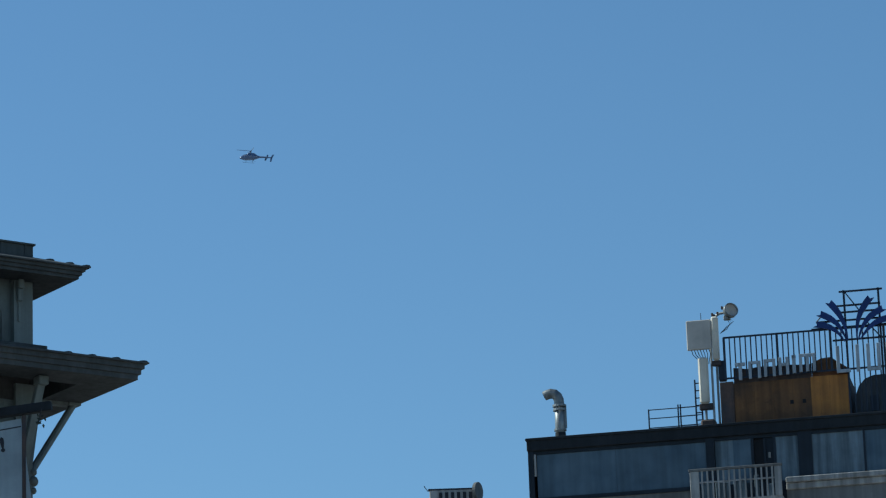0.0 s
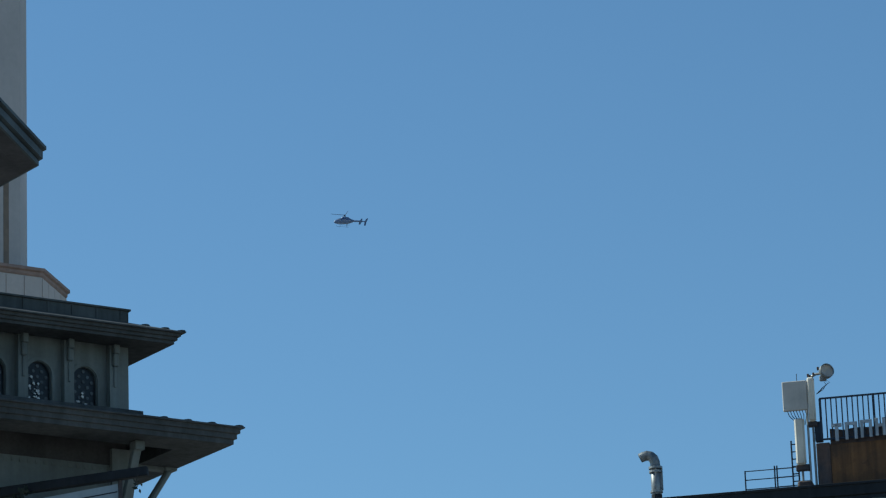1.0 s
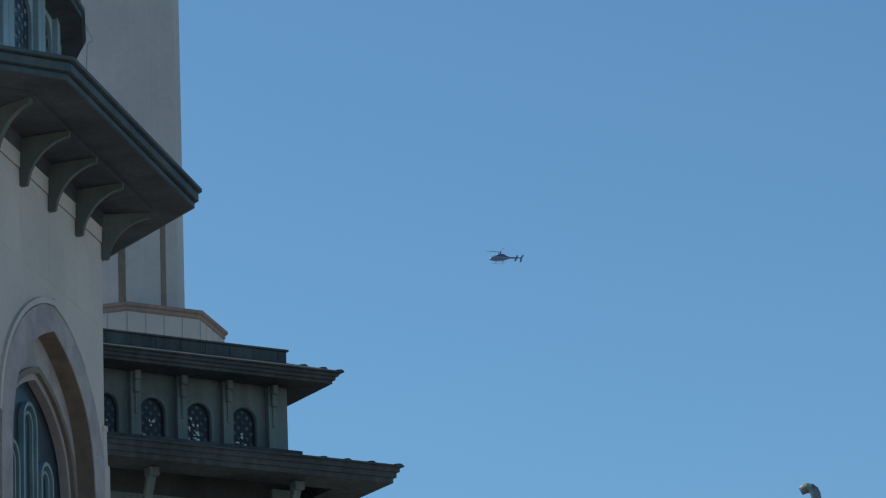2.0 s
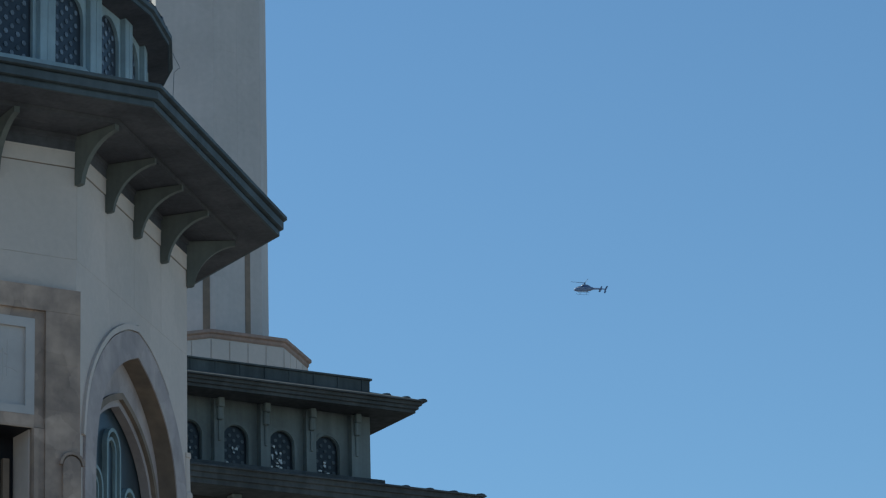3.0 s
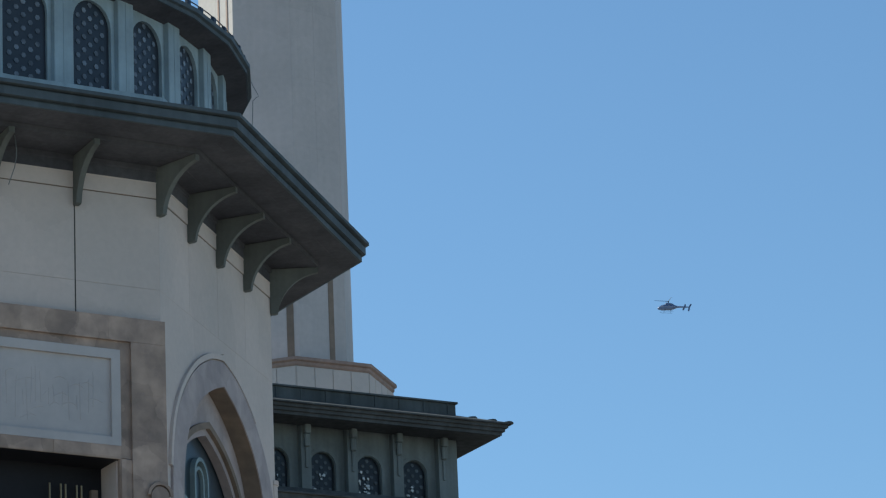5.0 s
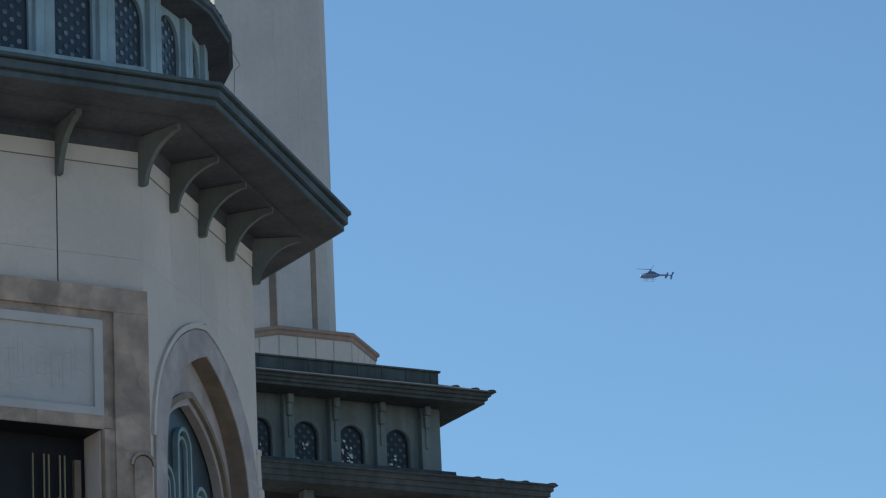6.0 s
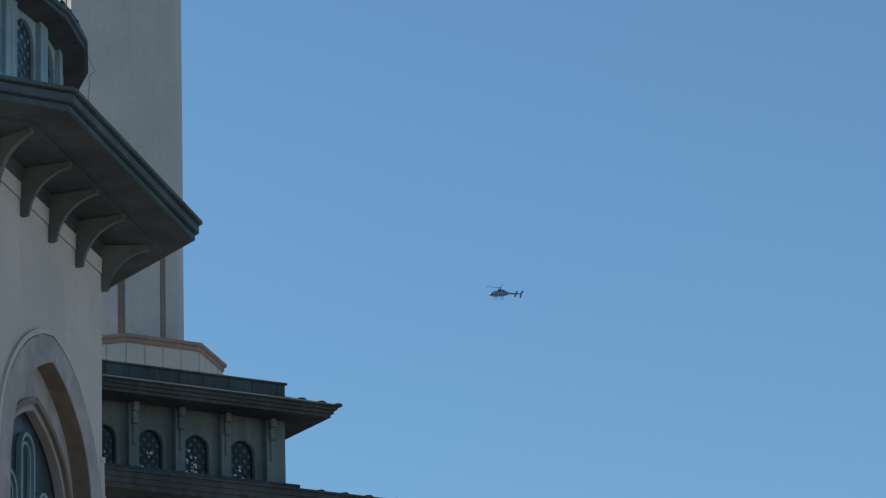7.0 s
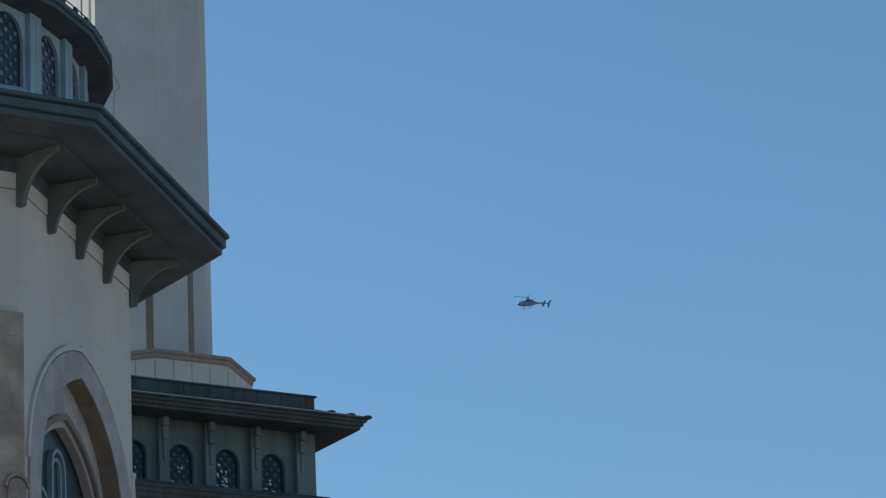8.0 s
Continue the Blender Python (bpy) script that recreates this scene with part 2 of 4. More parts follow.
def ring(bm, inner, outer, y0, y1, c):
    """A plate with a hole: both outlines in (x, z), star-shaped round c."""
    angs = sorted({round(math.atan2(z - c[1], x - c[0]), 5) for x, z in (*inner, *outer)})
    rows = []
    for a in angs:
        ri, ro = reach(inner, c, a), reach(outer, c, a)
        ca, sa = math.cos(a), math.sin(a)
        rows.append([bm.verts.new((c[0] + r * ca, y, c[1] + r * sa)) for r, y in ((ri, y0), (ro, y0), (ro, y1), (ri, y1))])
    for i in range(len(rows)):
        p, q = rows[i], rows[(i + 1) % len(rows)]
        for j in range(4):
            bm.faces.new((p[j], p[(j + 1) % 4], q[(j + 1) % 4], q[j]))
    return bm


def strip(bm, inner, outer, y0, y1):
    """A raised band between two matching lines."""
    tops = y0 if isinstance(y0, list) else [y0] * len(inner)
    rows = [[bm.verts.new((x, y, z)) for (x, z), y in ((i, t), (o, t), (o, y1), (i, y1))] for i, o, t in zip(inner, outer, tops)]
    for p, q in zip(rows, rows[1:]):
        for j in range(4):
            bm.faces.new((p[j], p[(j + 1) % 4], q[(j + 1) % 4], q[j]))
    bm.faces.new(rows[0])
    bm.faces.new(rows[-1][::-1])
    return bm


def lathe(bm, n, profile, phase=0.0, closed=True, a0=0, a1=None):
    """A profile of (corner radius, z) swept round an n-sided plan."""
    a1 = n if a1 is None else a1
    full = a1 - a0 >= n
    rows = []
    for k in range(a0, a1 + (0 if full else 1)):
        a = radians(phase) + 2 * math.pi * k / n
        rows.append([bm.verts.new((r * math.cos(a), r * math.sin(a), z)) for r, z in profile])
    for i in range(len(rows) if full else len(rows) - 1):
        p, q = rows[i], rows[(i + 1) % len(rows)]
        for j in range(len(profile) if closed else len(profile) - 1):
            j2 = (j + 1) % len(profile)
            bm.faces.new((p[j], p[j2], q[j2], q[j]))
    return bm


def tube(bm, pts, r, n=8):
    """A round bar along a line of points."""
    pts = [Vector(p) for p in pts]
    rows = []
    for i, p in enumerate(pts):
        d = (pts[min(i + 1, len(pts) - 1)] - pts[max(i - 1, 0)]).normalized()
        side = d.cross(Vector((0, 0, 1)))
        side = side.normalized() if side.length > 1e-3 else Vector((1, 0, 0))
        up = side.cross(d)
        rr = r[i] if isinstance(r, (list, tuple)) else r
        rows.append([bm.verts.new(p + (side * math.cos(2 * math.pi * k / n) + up * math.sin(2 * math.pi * k / n)) * rr) for k in range(n)])
    for p, q in zip(rows, rows[1:]):
        for k in range(n):
            bm.faces.new((p[k], p[(k + 1) % n], q[(k + 1) % n], q[k]))
    bm.faces.new(rows[0])
    bm.faces.new(rows[-1][::-1])
    return bm


def tubed(pts, r, n=8):
    return tube(bmesh.new(), pts, r, n)


def round_arch(x, half, z0, top, n=12):
    """An upright opening with a half-round head, as an outline."""
    spring = top - half
    return [(x - half, z0), (x + half, z0)] + [(x + half * math.cos(math.pi * i / n), spring + half * math.sin(math.pi * i / n)) for i in range(n + 1)]


def pointed(x, right):
    """A pointed outline from its right half, bottom to apex."""
    return [(x + h, z) for h, z in right] + [(x - h, z) for h, z in right[-2::-1]]


def site(x, y, turn, scale=1.0):
    """Local plan to world: lengths grow from the eye by scale, heights too."""
    e = Vector(EYE)
    return Matrix.Translation(e) @ Matrix.Scale(scale, 4) @ Matrix.Translation(Vector((x, y, 0)) - e) @ Matrix.Rotation(radians(turn), 4, "Z")


def words(name, text, size, mat, parent, xf, depth=0.02, label="", bold=0.0):
    """Raised lettering as a mesh; the words stand upright in local x, z."""
    cu = bpy.data.curves.new(name, "FONT")
    cu.body, cu.size, cu.extrude, cu.resolution_u, cu.offset = text, size, depth, 2, bold
    tmp = bpy.data.objects.new("lettering", cu)
    me = bpy.data.meshes.new_from_object(tmp)
    bpy.data.objects.remove(tmp)
    me.transform(xf @ Matrix.Rotation(radians(90), 4, "X"))
    me.materials.clear()
    me.materials.append(mat)
    ob = new(name, me)
    ob.parent = parent
    if label:
        ob["label"] = label
    return ob


# ---- ground ----
bm = bmesh.new()
bmesh.ops.create_grid(bm, x_segments=8, y_segments=8, size=4000)
ground = part("ground", bm, PAVING, None)
tagged(ground, "pale granite-paved square reaching to the horizon", "ground", kind="structure")

# unseen closing wall, added to throw sunlight back onto the shaded faces
street = thing("street_front", "unseen pale wall added behind the camera to bounce sunlight", "building")
part("wall", boxed(-70, 70, -24, -14, 0, 22), WHITEPAINT, street)

# ---- near octagonal hall ----
HALL = site(-12.081, 70.128, 0)
HALL_TURN = 8.0            # plan angle of the rightmost corner
RW, RE = 8.405, 10.37       # corner radii of wall and eave
SIDE = 2 * RW * math.sin(math.pi / 8)
hall = thing("octagonal_hall", "pale limestone octagonal hall with dark eaves and a round drum", "building")


def hall_face(k):
    """Local frame of face k: x along the wall, y into it, z up."""
    a = radians(HALL_TURN + 45 * (k - 1))
    return HALL @ Matrix.Translation((RW * math.cos(a), RW * math.sin(a), 0)) @ Matrix.Rotation(radians(75.5 + 45 * k), 4, "Z")


MID = SIDE / 2
F0, FP = hall_face(0), hall_face(-1)
OPEN = [(2.38, 15.0), (2.38, 18.5), (2.33, 19.0), (2.20, 19.5), (2.0, 19.9), (1.68, 20.3), (1.1, 20.72), (0.55, 20.98), (0.0, 21.16)]
BAND = [(2.96, 15.0), (2.96, 18.5), (2.93, 19.0), (2.82, 19.6), (2.6, 20.1), (2.2, 20.6), (1.6, 21.08), (1.0, 21.38), (0.5, 21.54), (0.0, 21.62)]
AX = MID + 0.12



def eased(line, rounds=2):
    """Rounds off the corners of a half outline, keeping its ends."""
    for _ in range(rounds):
        out = [line[0]]
        for (a, b), (c, d) in zip(line, line[1:]):
            out += [(a * 0.75 + c * 0.25, b * 0.75 + d * 0.25), (a * 0.25 + c * 0.75, b * 0.25 + d * 0.75)]
        line = out + [line[-1]]
    return line


def scaled(right, d):
    """The half outline moved outwards by d."""
    out = []
    for i, (h, z) in enumerate(right):
        (a, b), (c, e) = right[max(i - 1, 0)], right[min(i + 1, len(right) - 1)]
        n = math.hypot(c - a, e - b) or 1.0
        out.append((max(h + d * (e - b) / n, 0.0), z - d * (c - a) / n))
    out[-1] = (0.0, right[-1][1] + d * 1.25)
    return out


OPEN, BAND = eased(OPEN), eased(BAND)

# walls: the face with the pointed window, and the plain ones
wall_rect = [(0.0, 14.0), (SIDE, 14.0), (SIDE, 24.2), (0.0, 24.2)]
hall_wall = part("wall", ring(bmesh.new(), pointed(AX, OPEN), wall_rect, 0.0, 0.7, (AX, 18.5)), LIMESTONE, hall, xf=F0)
part("wall", boxed(0, SIDE, 0.0, 0.7, 0.0, 14.0), LIMESTONE, hall, xf=F0)
door_hole = [(0.9, 14.0), (SIDE - 0.9, 14.0), (SIDE - 0.9, 18.87), (0.9, 18.87)]
part("wall", ring(bmesh.new(), door_hole, wall_rect, 0.0, 0.7, (MID, 16.5)), LIMESTONE, hall, xf=FP)
part("wall", boxed(0, SIDE, 0.0, 0.7, 0.0, 14.0), LIMESTONE, hall, xf=FP)
for k in (1, 2, 3, 4, 5, 6):
    part("wall", boxed(0, SIDE, 0.0, 0.7, 0.0, 24.2), LIMESTONE, hall, xf=hall_face(k))

# eave: stepped fascia, sloping soffit, roof up to the plinth of the drum
EAVE = [(10.22, 24.49), (10.22, 24.585), (10.175, 24.588), (10.175, 24.626), (10.30, 24.63), (10.30, 24.775), (10.24, 24.778), (10.24, 24.81), (10.37, 24.82), (10.37, 24.885)]
SOFF = [(8.3, 24.34), (8.86, 24.355), (8.862, 24.36), (9.38, 24.372), (9.385, 24.462), (9.78, 24.472), (9.782, 24.477), (10.175, 24.491)]
part("fascia", lathe(bmesh.new(), 8, [(10.165, 24.488)] + EAVE + [(10.165, 24.90)], HALL_TURN), DARKTRIM, hall, "dark green stepped metal fascia", xf=HALL)
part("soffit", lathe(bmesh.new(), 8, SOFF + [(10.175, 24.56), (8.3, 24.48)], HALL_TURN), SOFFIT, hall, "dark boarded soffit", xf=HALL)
part("eave_roof", lathe(bmesh.new(), 8, [(10.18, 24.875), (8.3, 25.2), (8.3, 25.1), (10.18, 24.80)], HALL_TURN), LEAD, hall, xf=HALL)
part("plinth", lathe(bmesh.new(), 8, [(7.0, 24.62), (8.5, 24.62), (8.5, 25.54), (8.58, 25.555), (8.58, 25.635), (7.0, 25.68)], HALL_TURN), PIER, hall, "pale green octagonal plinth with a capping", xf=HALL)
part("dark_frieze", lathe(bmesh.new(), 8, [(8.2, 24.045), (8.432, 24.045), (8.43, 24.24), (8.47, 24.26), (8.47, 24.38), (8.2, 24.38)], HALL_TURN), SOFFIT, hall, "dark frieze under the soffit", xf=HALL)
part("cornice_band", lathe(bmesh.new(), 8, [(8.3, 23.758), (8.422, 23.758), (8.427, 23.763), (8.427, 24.03), (8.437, 24.035), (8.437, 24.052), (8.3, 24.055)], HALL_TURN), LIMESTONE, hall, xf=HALL)
part("cornice_joint", lathe(bmesh.new(), 8, [(8.3, 23.738), (8.410, 23.738), (8.410, 23.769), (8.3, 23.769)], HALL_TURN), REVEAL, hall, "brown thin joint under the cornice band", xf=HALL)


# brackets under the eave, one shape
def bracket_mesh(reach_out, z0, z1, rise, thick, steps=9):
    """A curved timber bracket: y goes out of the wall (negative)."""
    poly = [(0.0, z0), (0.0, z1), (-reach_out, z1 + rise), (-reach_out, z1 + rise - 0.105)]
    for i in range(1, steps):
        a = math.pi / 2 * i / steps
        f, g = math.sin(a) * 0.80 + 0.20 * i / steps, (1 - math.cos(a)) * 0.80 + 0.20 * i / steps
        poly.append((-reach_out + (reach_out - 0.15) * f, z1 + rise - 0.105 - (z1 + rise - 0.105 - z0 - 0.03) * g))
    poly += [(-0.15, z0 + 0.02), (-0.10, z0)]
    bm = bmesh.new()
    a = [bm.verts.new((-thick / 2, y, z)) for y, z in poly]
    b = [bm.verts.new((thick / 2, y, z)) for y, z in poly]
    n = len(poly)
    bm.faces.new(a)
    bm.faces.new(b[::-1])
    for i in range(n):
        bm.faces.new((a[i], b[i], b[(i + 1) % n], a[(i + 1) % n]))
    return bm


first = part("bracket", bracket_mesh(0.945, 23.42, 24.325, 0.045, 0.105), BRACKET, hall, "curved grey-green eave bracket")
first.matrix_basis = hall_face(0) @ Matrix.Translation((SIDE / 4, 0, 0))
for k in range(8):
    for j in (1, 2, 3):
        if (k, j) != (0, 1):
            again(first, hall_face(k) @ Matrix.Translation((SIDE * j / 4, 0, 0)))
    a = radians(HALL_TURN + 45 * k)
    again(first, HALL @ Matrix.Translation((RW * math.cos(a), RW * math.sin(a), 0)) @ Matrix.Rotation(a + math.pi / 2, 4, "Z"))

# wall slabs of the faces that are seen: joints are narrow recessed gaps between proud slabs
def slabs(face, rows, cols, proud=0.009):
    for z0, z1 in rows:
        for x0, x1 in cols:
            part("stone_slab", boxed(x0 + 0.004, x1 - 0.004, -proud, 0.0, z0 + 0.004, z1 - 0.004), LIMESTONE, hall, xf=face)


quarter = [(SIDE * i / 4, SIDE * (i + 1) / 4) for i in range(4)]
slabs(F0, [(22.05, 23.738)], quarter, 0.004)
slabs(FP, [(22.05, 23.738), (21.44, 22.05)], [(0, SIDE / 4 - 0.034), (SIDE / 4 - 0.016, SIDE / 2), (SIDE / 2, SIDE * 0.75 - 0.034), (SIDE * 0.75 - 0.016, SIDE)])

for x in (SIDE * 0.25, SIDE * 0.75):
    part("open_joint", boxed(x - 0.036, x - 0.014, -0.006, 0.0, 21.45, 23.42), SEALANT, hall, "dark open wall joint", xf=FP)

a = radians(HALL_TURN)
part("corner_pier", lathe(bmesh.new(), 8, [(0.01, 14.0), (0.165, 14.0), (0.165, 19.30), (0.125, 19.36), (0.11, 20.0), (0.135, 20.02), (0.135, 20.10), (0.01, 20.12)], 22.5, closed=False), LIMESTONE, hall, "stepped stone corner pier", xf=HALL @ Matrix.Translation(((RW - 0.06) * math.cos(a), (RW - 0.06) * math.sin(a), 0)))

# pointed window
arch = part("arch_surround", ring(bmesh.new(), pointed(AX, OPEN), pointed(AX, BAND), -0.05, 0.0, (AX, 18.5)), PINKSTONE, hall, "lilac-grey stone pointed arch surround", xf=F0)
LAB0, LAB1 = scaled(BAND, 0.03), scaled(BAND, 0.13)
keep = [i for i, (h, z) in enumerate(LAB0) if z > 18.9]
inner_l, outer_l = [(AX - LAB0[i][0], LAB0[i][1]) for i in keep], [(AX - LAB1[i][0], LAB1[i][1]) for i in keep]
tops = [-0.06] * len(keep)
for i in range(2, min(17, len(LAB0) - 1)):
    f = max(0.06, (1 - (i - 1) / 15.0) ** 1.3)
    tops.append(-0.05 - 0.01 * f)
    (h0, z0), (h1, z1) = LAB0[-i], LAB1[-i]
    inner_l.append((AX + h0, z0))
    outer_l.append((AX + h0 + (h1 - h0) * f, z0 + (z1 - z0) * f))
part("label_mould", strip(bmesh.new(), inner_l, outer_l, tops, 0.0), LIMESTONE, hall, xf=F0)
IN1 = [(2.2, 15.0), (2.2, 18.3), (2.10, 18.9), (1.9, 19.4), (1.55, 19.8), (1.05, 20.15), (0.5, 20.38), (0.0, 20.52)]
IN1 = eased(IN1)
IN2 = scaled(IN1, -0.12)
IN3 = scaled(IN1, -0.24)
# the reveal's shade is put into its darker stone colour
part("reveal", ring(bmesh.new(), pointed(AX, scaled(OPEN, -0.01)), pointed(AX, scaled(OPEN, 0.012)), -0.03, 0.34, (AX, 18.5)), REVEAL, hall, "tan stone reveal, browned for its shade", xf=F0)
part("inner_arch", ring(bmesh.new(), pointed(AX, IN1), pointed(AX, OPEN), 0.30, 0.42, (AX, 18.5)), PINKSTONE, hall, xf=F0)
part("inner_mould", ring(bmesh.new(), pointed(AX, IN2), pointed(AX, IN1), 0.25, 0.48, (AX, 18.3)), REVEAL, hall, xf=F0)
part("inner_mould", ring(bmesh.new(), pointed(AX, IN3), pointed(AX, IN2), 0.33, 0.50, (AX, 18.3)), PINKSTONE, hall, xf=F0)
glz = part("glazing", extrude(bmesh.new(), pointed(AX, scaled(IN1, -0.1)), 0.52, 0.56), WINDOWGLASS, hall, "dark teal leaded window glazing", xf=F0)
for dx, half, top in ((0, 0.40, 19.86), (-0.95, 0.36, 18.95), (0.95, 0.36, 18.95)):
    o, i = round_arch(AX + dx, half, 15.2, top), round_arch(AX + dx, half - 0.07, 15.3, top - 0.07)
    part("tracery", ring(bmesh.new(), i, o, 0.42, 0.53, (AX + dx, top - 1.2)), TRACERY, glz, xf=F0)
    o, i = round_arch(AX + dx, half - 0.14, 15.3, top - 0.16), round_arch(AX + dx, half - 0.20, 15.4, top - 0.22)
    part("tracery", ring(bmesh.new(), i, o, 0.46, 0.53, (AX + dx, top - 1.2)), TRACERY, glz, xf=F0)

# portal with inscription plaque, on the next face
portal = part("portal", ring(bmesh.new(), [(0.68, 18.9), (5.78, 18.9), (5.78, 20.99), (0.68, 20.99)], [(0.0, 18.885), (SIDE, 18.885), (SIDE, 21.41), (0.0, 21.41)], -0.13, -0.02, (MID, 20.0)), TRAVERTINE, hall, "tan travertine portal surround", xf=FP)
cuts = [-0.01, 1.05, 2.3, 3.15, 4.05, 5.35, SIDE + 0.01]
for x0, x1 in zip(cuts, cuts[1:]):
    part("stone_block", boxed(x0 + 0.0006, x1 - 0.0006, -0.16, -0.12, 20.993, 21.43, 0.001), TRAVERTINE, portal, xf=FP)
for x0, x1, zs in ((-0.01, 0.68, (14.0, 15.3, 16.4, 17.5, 18.6, 19.3, 20.2, 20.99)), (5.78, SIDE + 0.01, (14.0, 15.1, 16.5, 17.6, 18.52, 19.22, 20.05, 20.99))):
    for z0, z1 in zip(zs, zs[1:]):
        part("stone_block", boxed(x0, x1, -0.16, -0.12, z0 + 0.0006, z1 - 0.0006, 0.001), TRAVERTINE, portal, xf=FP)
for x0, x1 in ((0.0, 0.88), (SIDE - 0.88, SIDE)):
    part("jamb", boxed(x0, x1, -0.13, -0.02, 14.0, 18.88, 0.012), TRAVERTINE, portal, xf=FP)
for x0, x1 in zip((0.88, 1.9, 3.1, 4.3), (1.9, 3.1, 4.3, 5.58)):
    part("stone_block", boxed(x0 + 0.002, x1 - 0.002, -0.125, -0.09, 18.865, 19.10, 0.004), TRAVERTINE, portal, xf=FP)
part("inner_frame", ring(bmesh.new(), [(0.88, 19.10), (5.58, 19.10), (5.58, 20.83), (0.88, 20.83)], [(0.68, 18.9), (5.78, 18.9), (5.78, 20.99), (0.68, 20.99)], -0.10, -0.01, (MID, 20.0)), TRAVERTINE, portal, xf=FP)
part("plaque_frame", ring(bmesh.new(), [(1.05, 19.25), (5.41, 19.25), (5.41, 20.66), (1.05, 20.66)], [(0.88, 19.10), (5.58, 19.10), (5.58, 20.83), (0.88, 20.83)], -0.13, -0.005, (MID, 20.0)), MARBLE, portal, "white marble plaque frame", xf=FP)
part("plaque", boxed(1.05, 5.41, -0.07, -0.005, 19.25, 20.66), MARBLE, portal, "white marble plaque with faint carved lettering", xf=FP)
rng = random.Random(4)
x = 1.3
while x < 5.2:
    low, h, lean = rng.uniform(19.42, 19.8), rng.uniform(0.25, 0.75), rng.uniform(-0.03, 0.03)
    part("carved_stroke", tubed([(x, -0.0685, low), (x + lean, -0.0685, min(low + h, 20.5))], 0.0085, 5), MARBLE, portal, xf=FP)
    if rng.random() < 0.75:
        cx, cz, w = x + rng.uniform(-0.1, 0.2), rng.uniform(19.45, 20.35), rng.uniform(0.08, 0.26)
        part("carved_stroke", tubed([(cx + w * (q / 4 - 1), -0.0685, cz + 0.05 * math.cos(q * 0.55 + x)) for q in range(7)], 0.008, 5), MARBLE, portal, xf=FP)
    x += rng.uniform(0.05, 0.16)
part("lintel", boxed(0.862, SIDE - 0.862, -0.088, 0.715, 18.864, 18.905), DOORWOOD, portal, "dark wooden door head", xf=FP)
for x0, x1 in ((0.78, 0.87), (SIDE - 0.87, SIDE - 0.78)):
    part("inner_jamb", boxed(x0, x1, -0.165, 0.10, 14.0, 18.86), TRAVERTINE, portal, xf=FP)
    part("door_case", boxed(x0, x1, 0.10, 0.62, 14.0, 18.868), DOORWOOD, portal, "dark wooden door case", xf=FP)
part("engaged_column", extrude(bmesh.new(), round_arch(SIDE - 0.16, 0.17, 14.0, 18.42), -0.21, -0.16), TRAVERTINE, portal, "round-headed engaged column", xf=FP)
part("column_hood", strip(bmesh.new(), [(SIDE - 0.16 - 0.19 * math.cos(q * math.pi / 8), 18.26 + 0.19 * math.sin(q * math.pi / 8)) for q in range(9)], [(SIDE - 0.16 - 0.24 * math.cos(q * math.pi / 8), 18.26 + 0.24 * math.sin(q * math.pi / 8)) for q in range(9)], -0.23, -0.16), TRAVERTINE, portal, xf=FP)
part("door_panel", boxed(0.9, SIDE - 0.9, 0.62, 0.68, 14.0, 18.87), DOORWOOD, portal, "dark recessed door panel", xf=FP)
part("bar", tubed([(4.72, 0.49, 17.55), (5.0, 0.49, 17.75)], 0.02, 6), BRONZE, portal, xf=FP)
part("inner_pier", boxed(5.3, 5.42, 0.52, 0.62, 14.0, 18.45), REVEAL, portal, "brown inner door pier", xf=FP)
for i in range(5):
    part("bar", tubed([(4.5 + 0.15 * i + 0.06 * (i % 2), 0.5, 14.0), (4.5 + 0.15 * i + 0.06 * (i % 2), 0.5, 18.5)], 0.018, 6), BRONZE, portal, "thin bronze grille bar", xf=FP)

# drum with arched lattice windows
RD = 7.575
BAYS = 32
BAY_W = 2 * RD * math.sin(math.pi / BAYS)
PH = -42.25
hole = round_arch(0, 0.455, 25.8, 27.60)
bay_src = part("drum_bay", ring(bmesh.new(), hole, [(-BAY_W / 2, 25.6), (BAY_W / 2, 25.6), (BAY_W / 2, 27.86), (-BAY_W / 2, 27.86)], 0.0, 0.18, (0, 26.7)), PIER, hall)
pane_src = part("lattice_window", extrude(bmesh.new(), round_arch(0, 0.475, 25.78, 27.62), 0.07, 0.10), DARKPANE, hall, "dark arched drum window with a dotted lattice")
bm = bmesh.new()
for r in range(14):
    for c in range(3 if r % 2 else 2):
        x, z = (c - (1 if r % 2 else 0.5)) * 0.29, 25.86 + r * 0.128
        if abs(x) > 0.40 or (z > 27.19 and math.hypot(x, z - 27.15) > 0.40):
            continue
        poly = [(x + (0.054 - 0.009 * (q % 2)) * math.cos(math.pi * q / 6), z + (0.054 - 0.009 * (q % 2)) * math.sin(math.pi * q / 6)) for q in range(12)]
        extrude(bm, poly, 0.055, 0.07)
lat_src = tagged(part("lattice", bm, LATTICE, pane_src, "pale round lattice bosses"), kind="stuff")
bm = bmesh.new()
box(bm, -0.21, 0.21, -0.085, 0.1, 25.6, 27.86, 0.012)
box(bm, -0.012, 0.012, -0.091, -0.08, 25.66, 27.8)
pier_src = part("pier", bm, PIER, hall, "pale green drum pier")
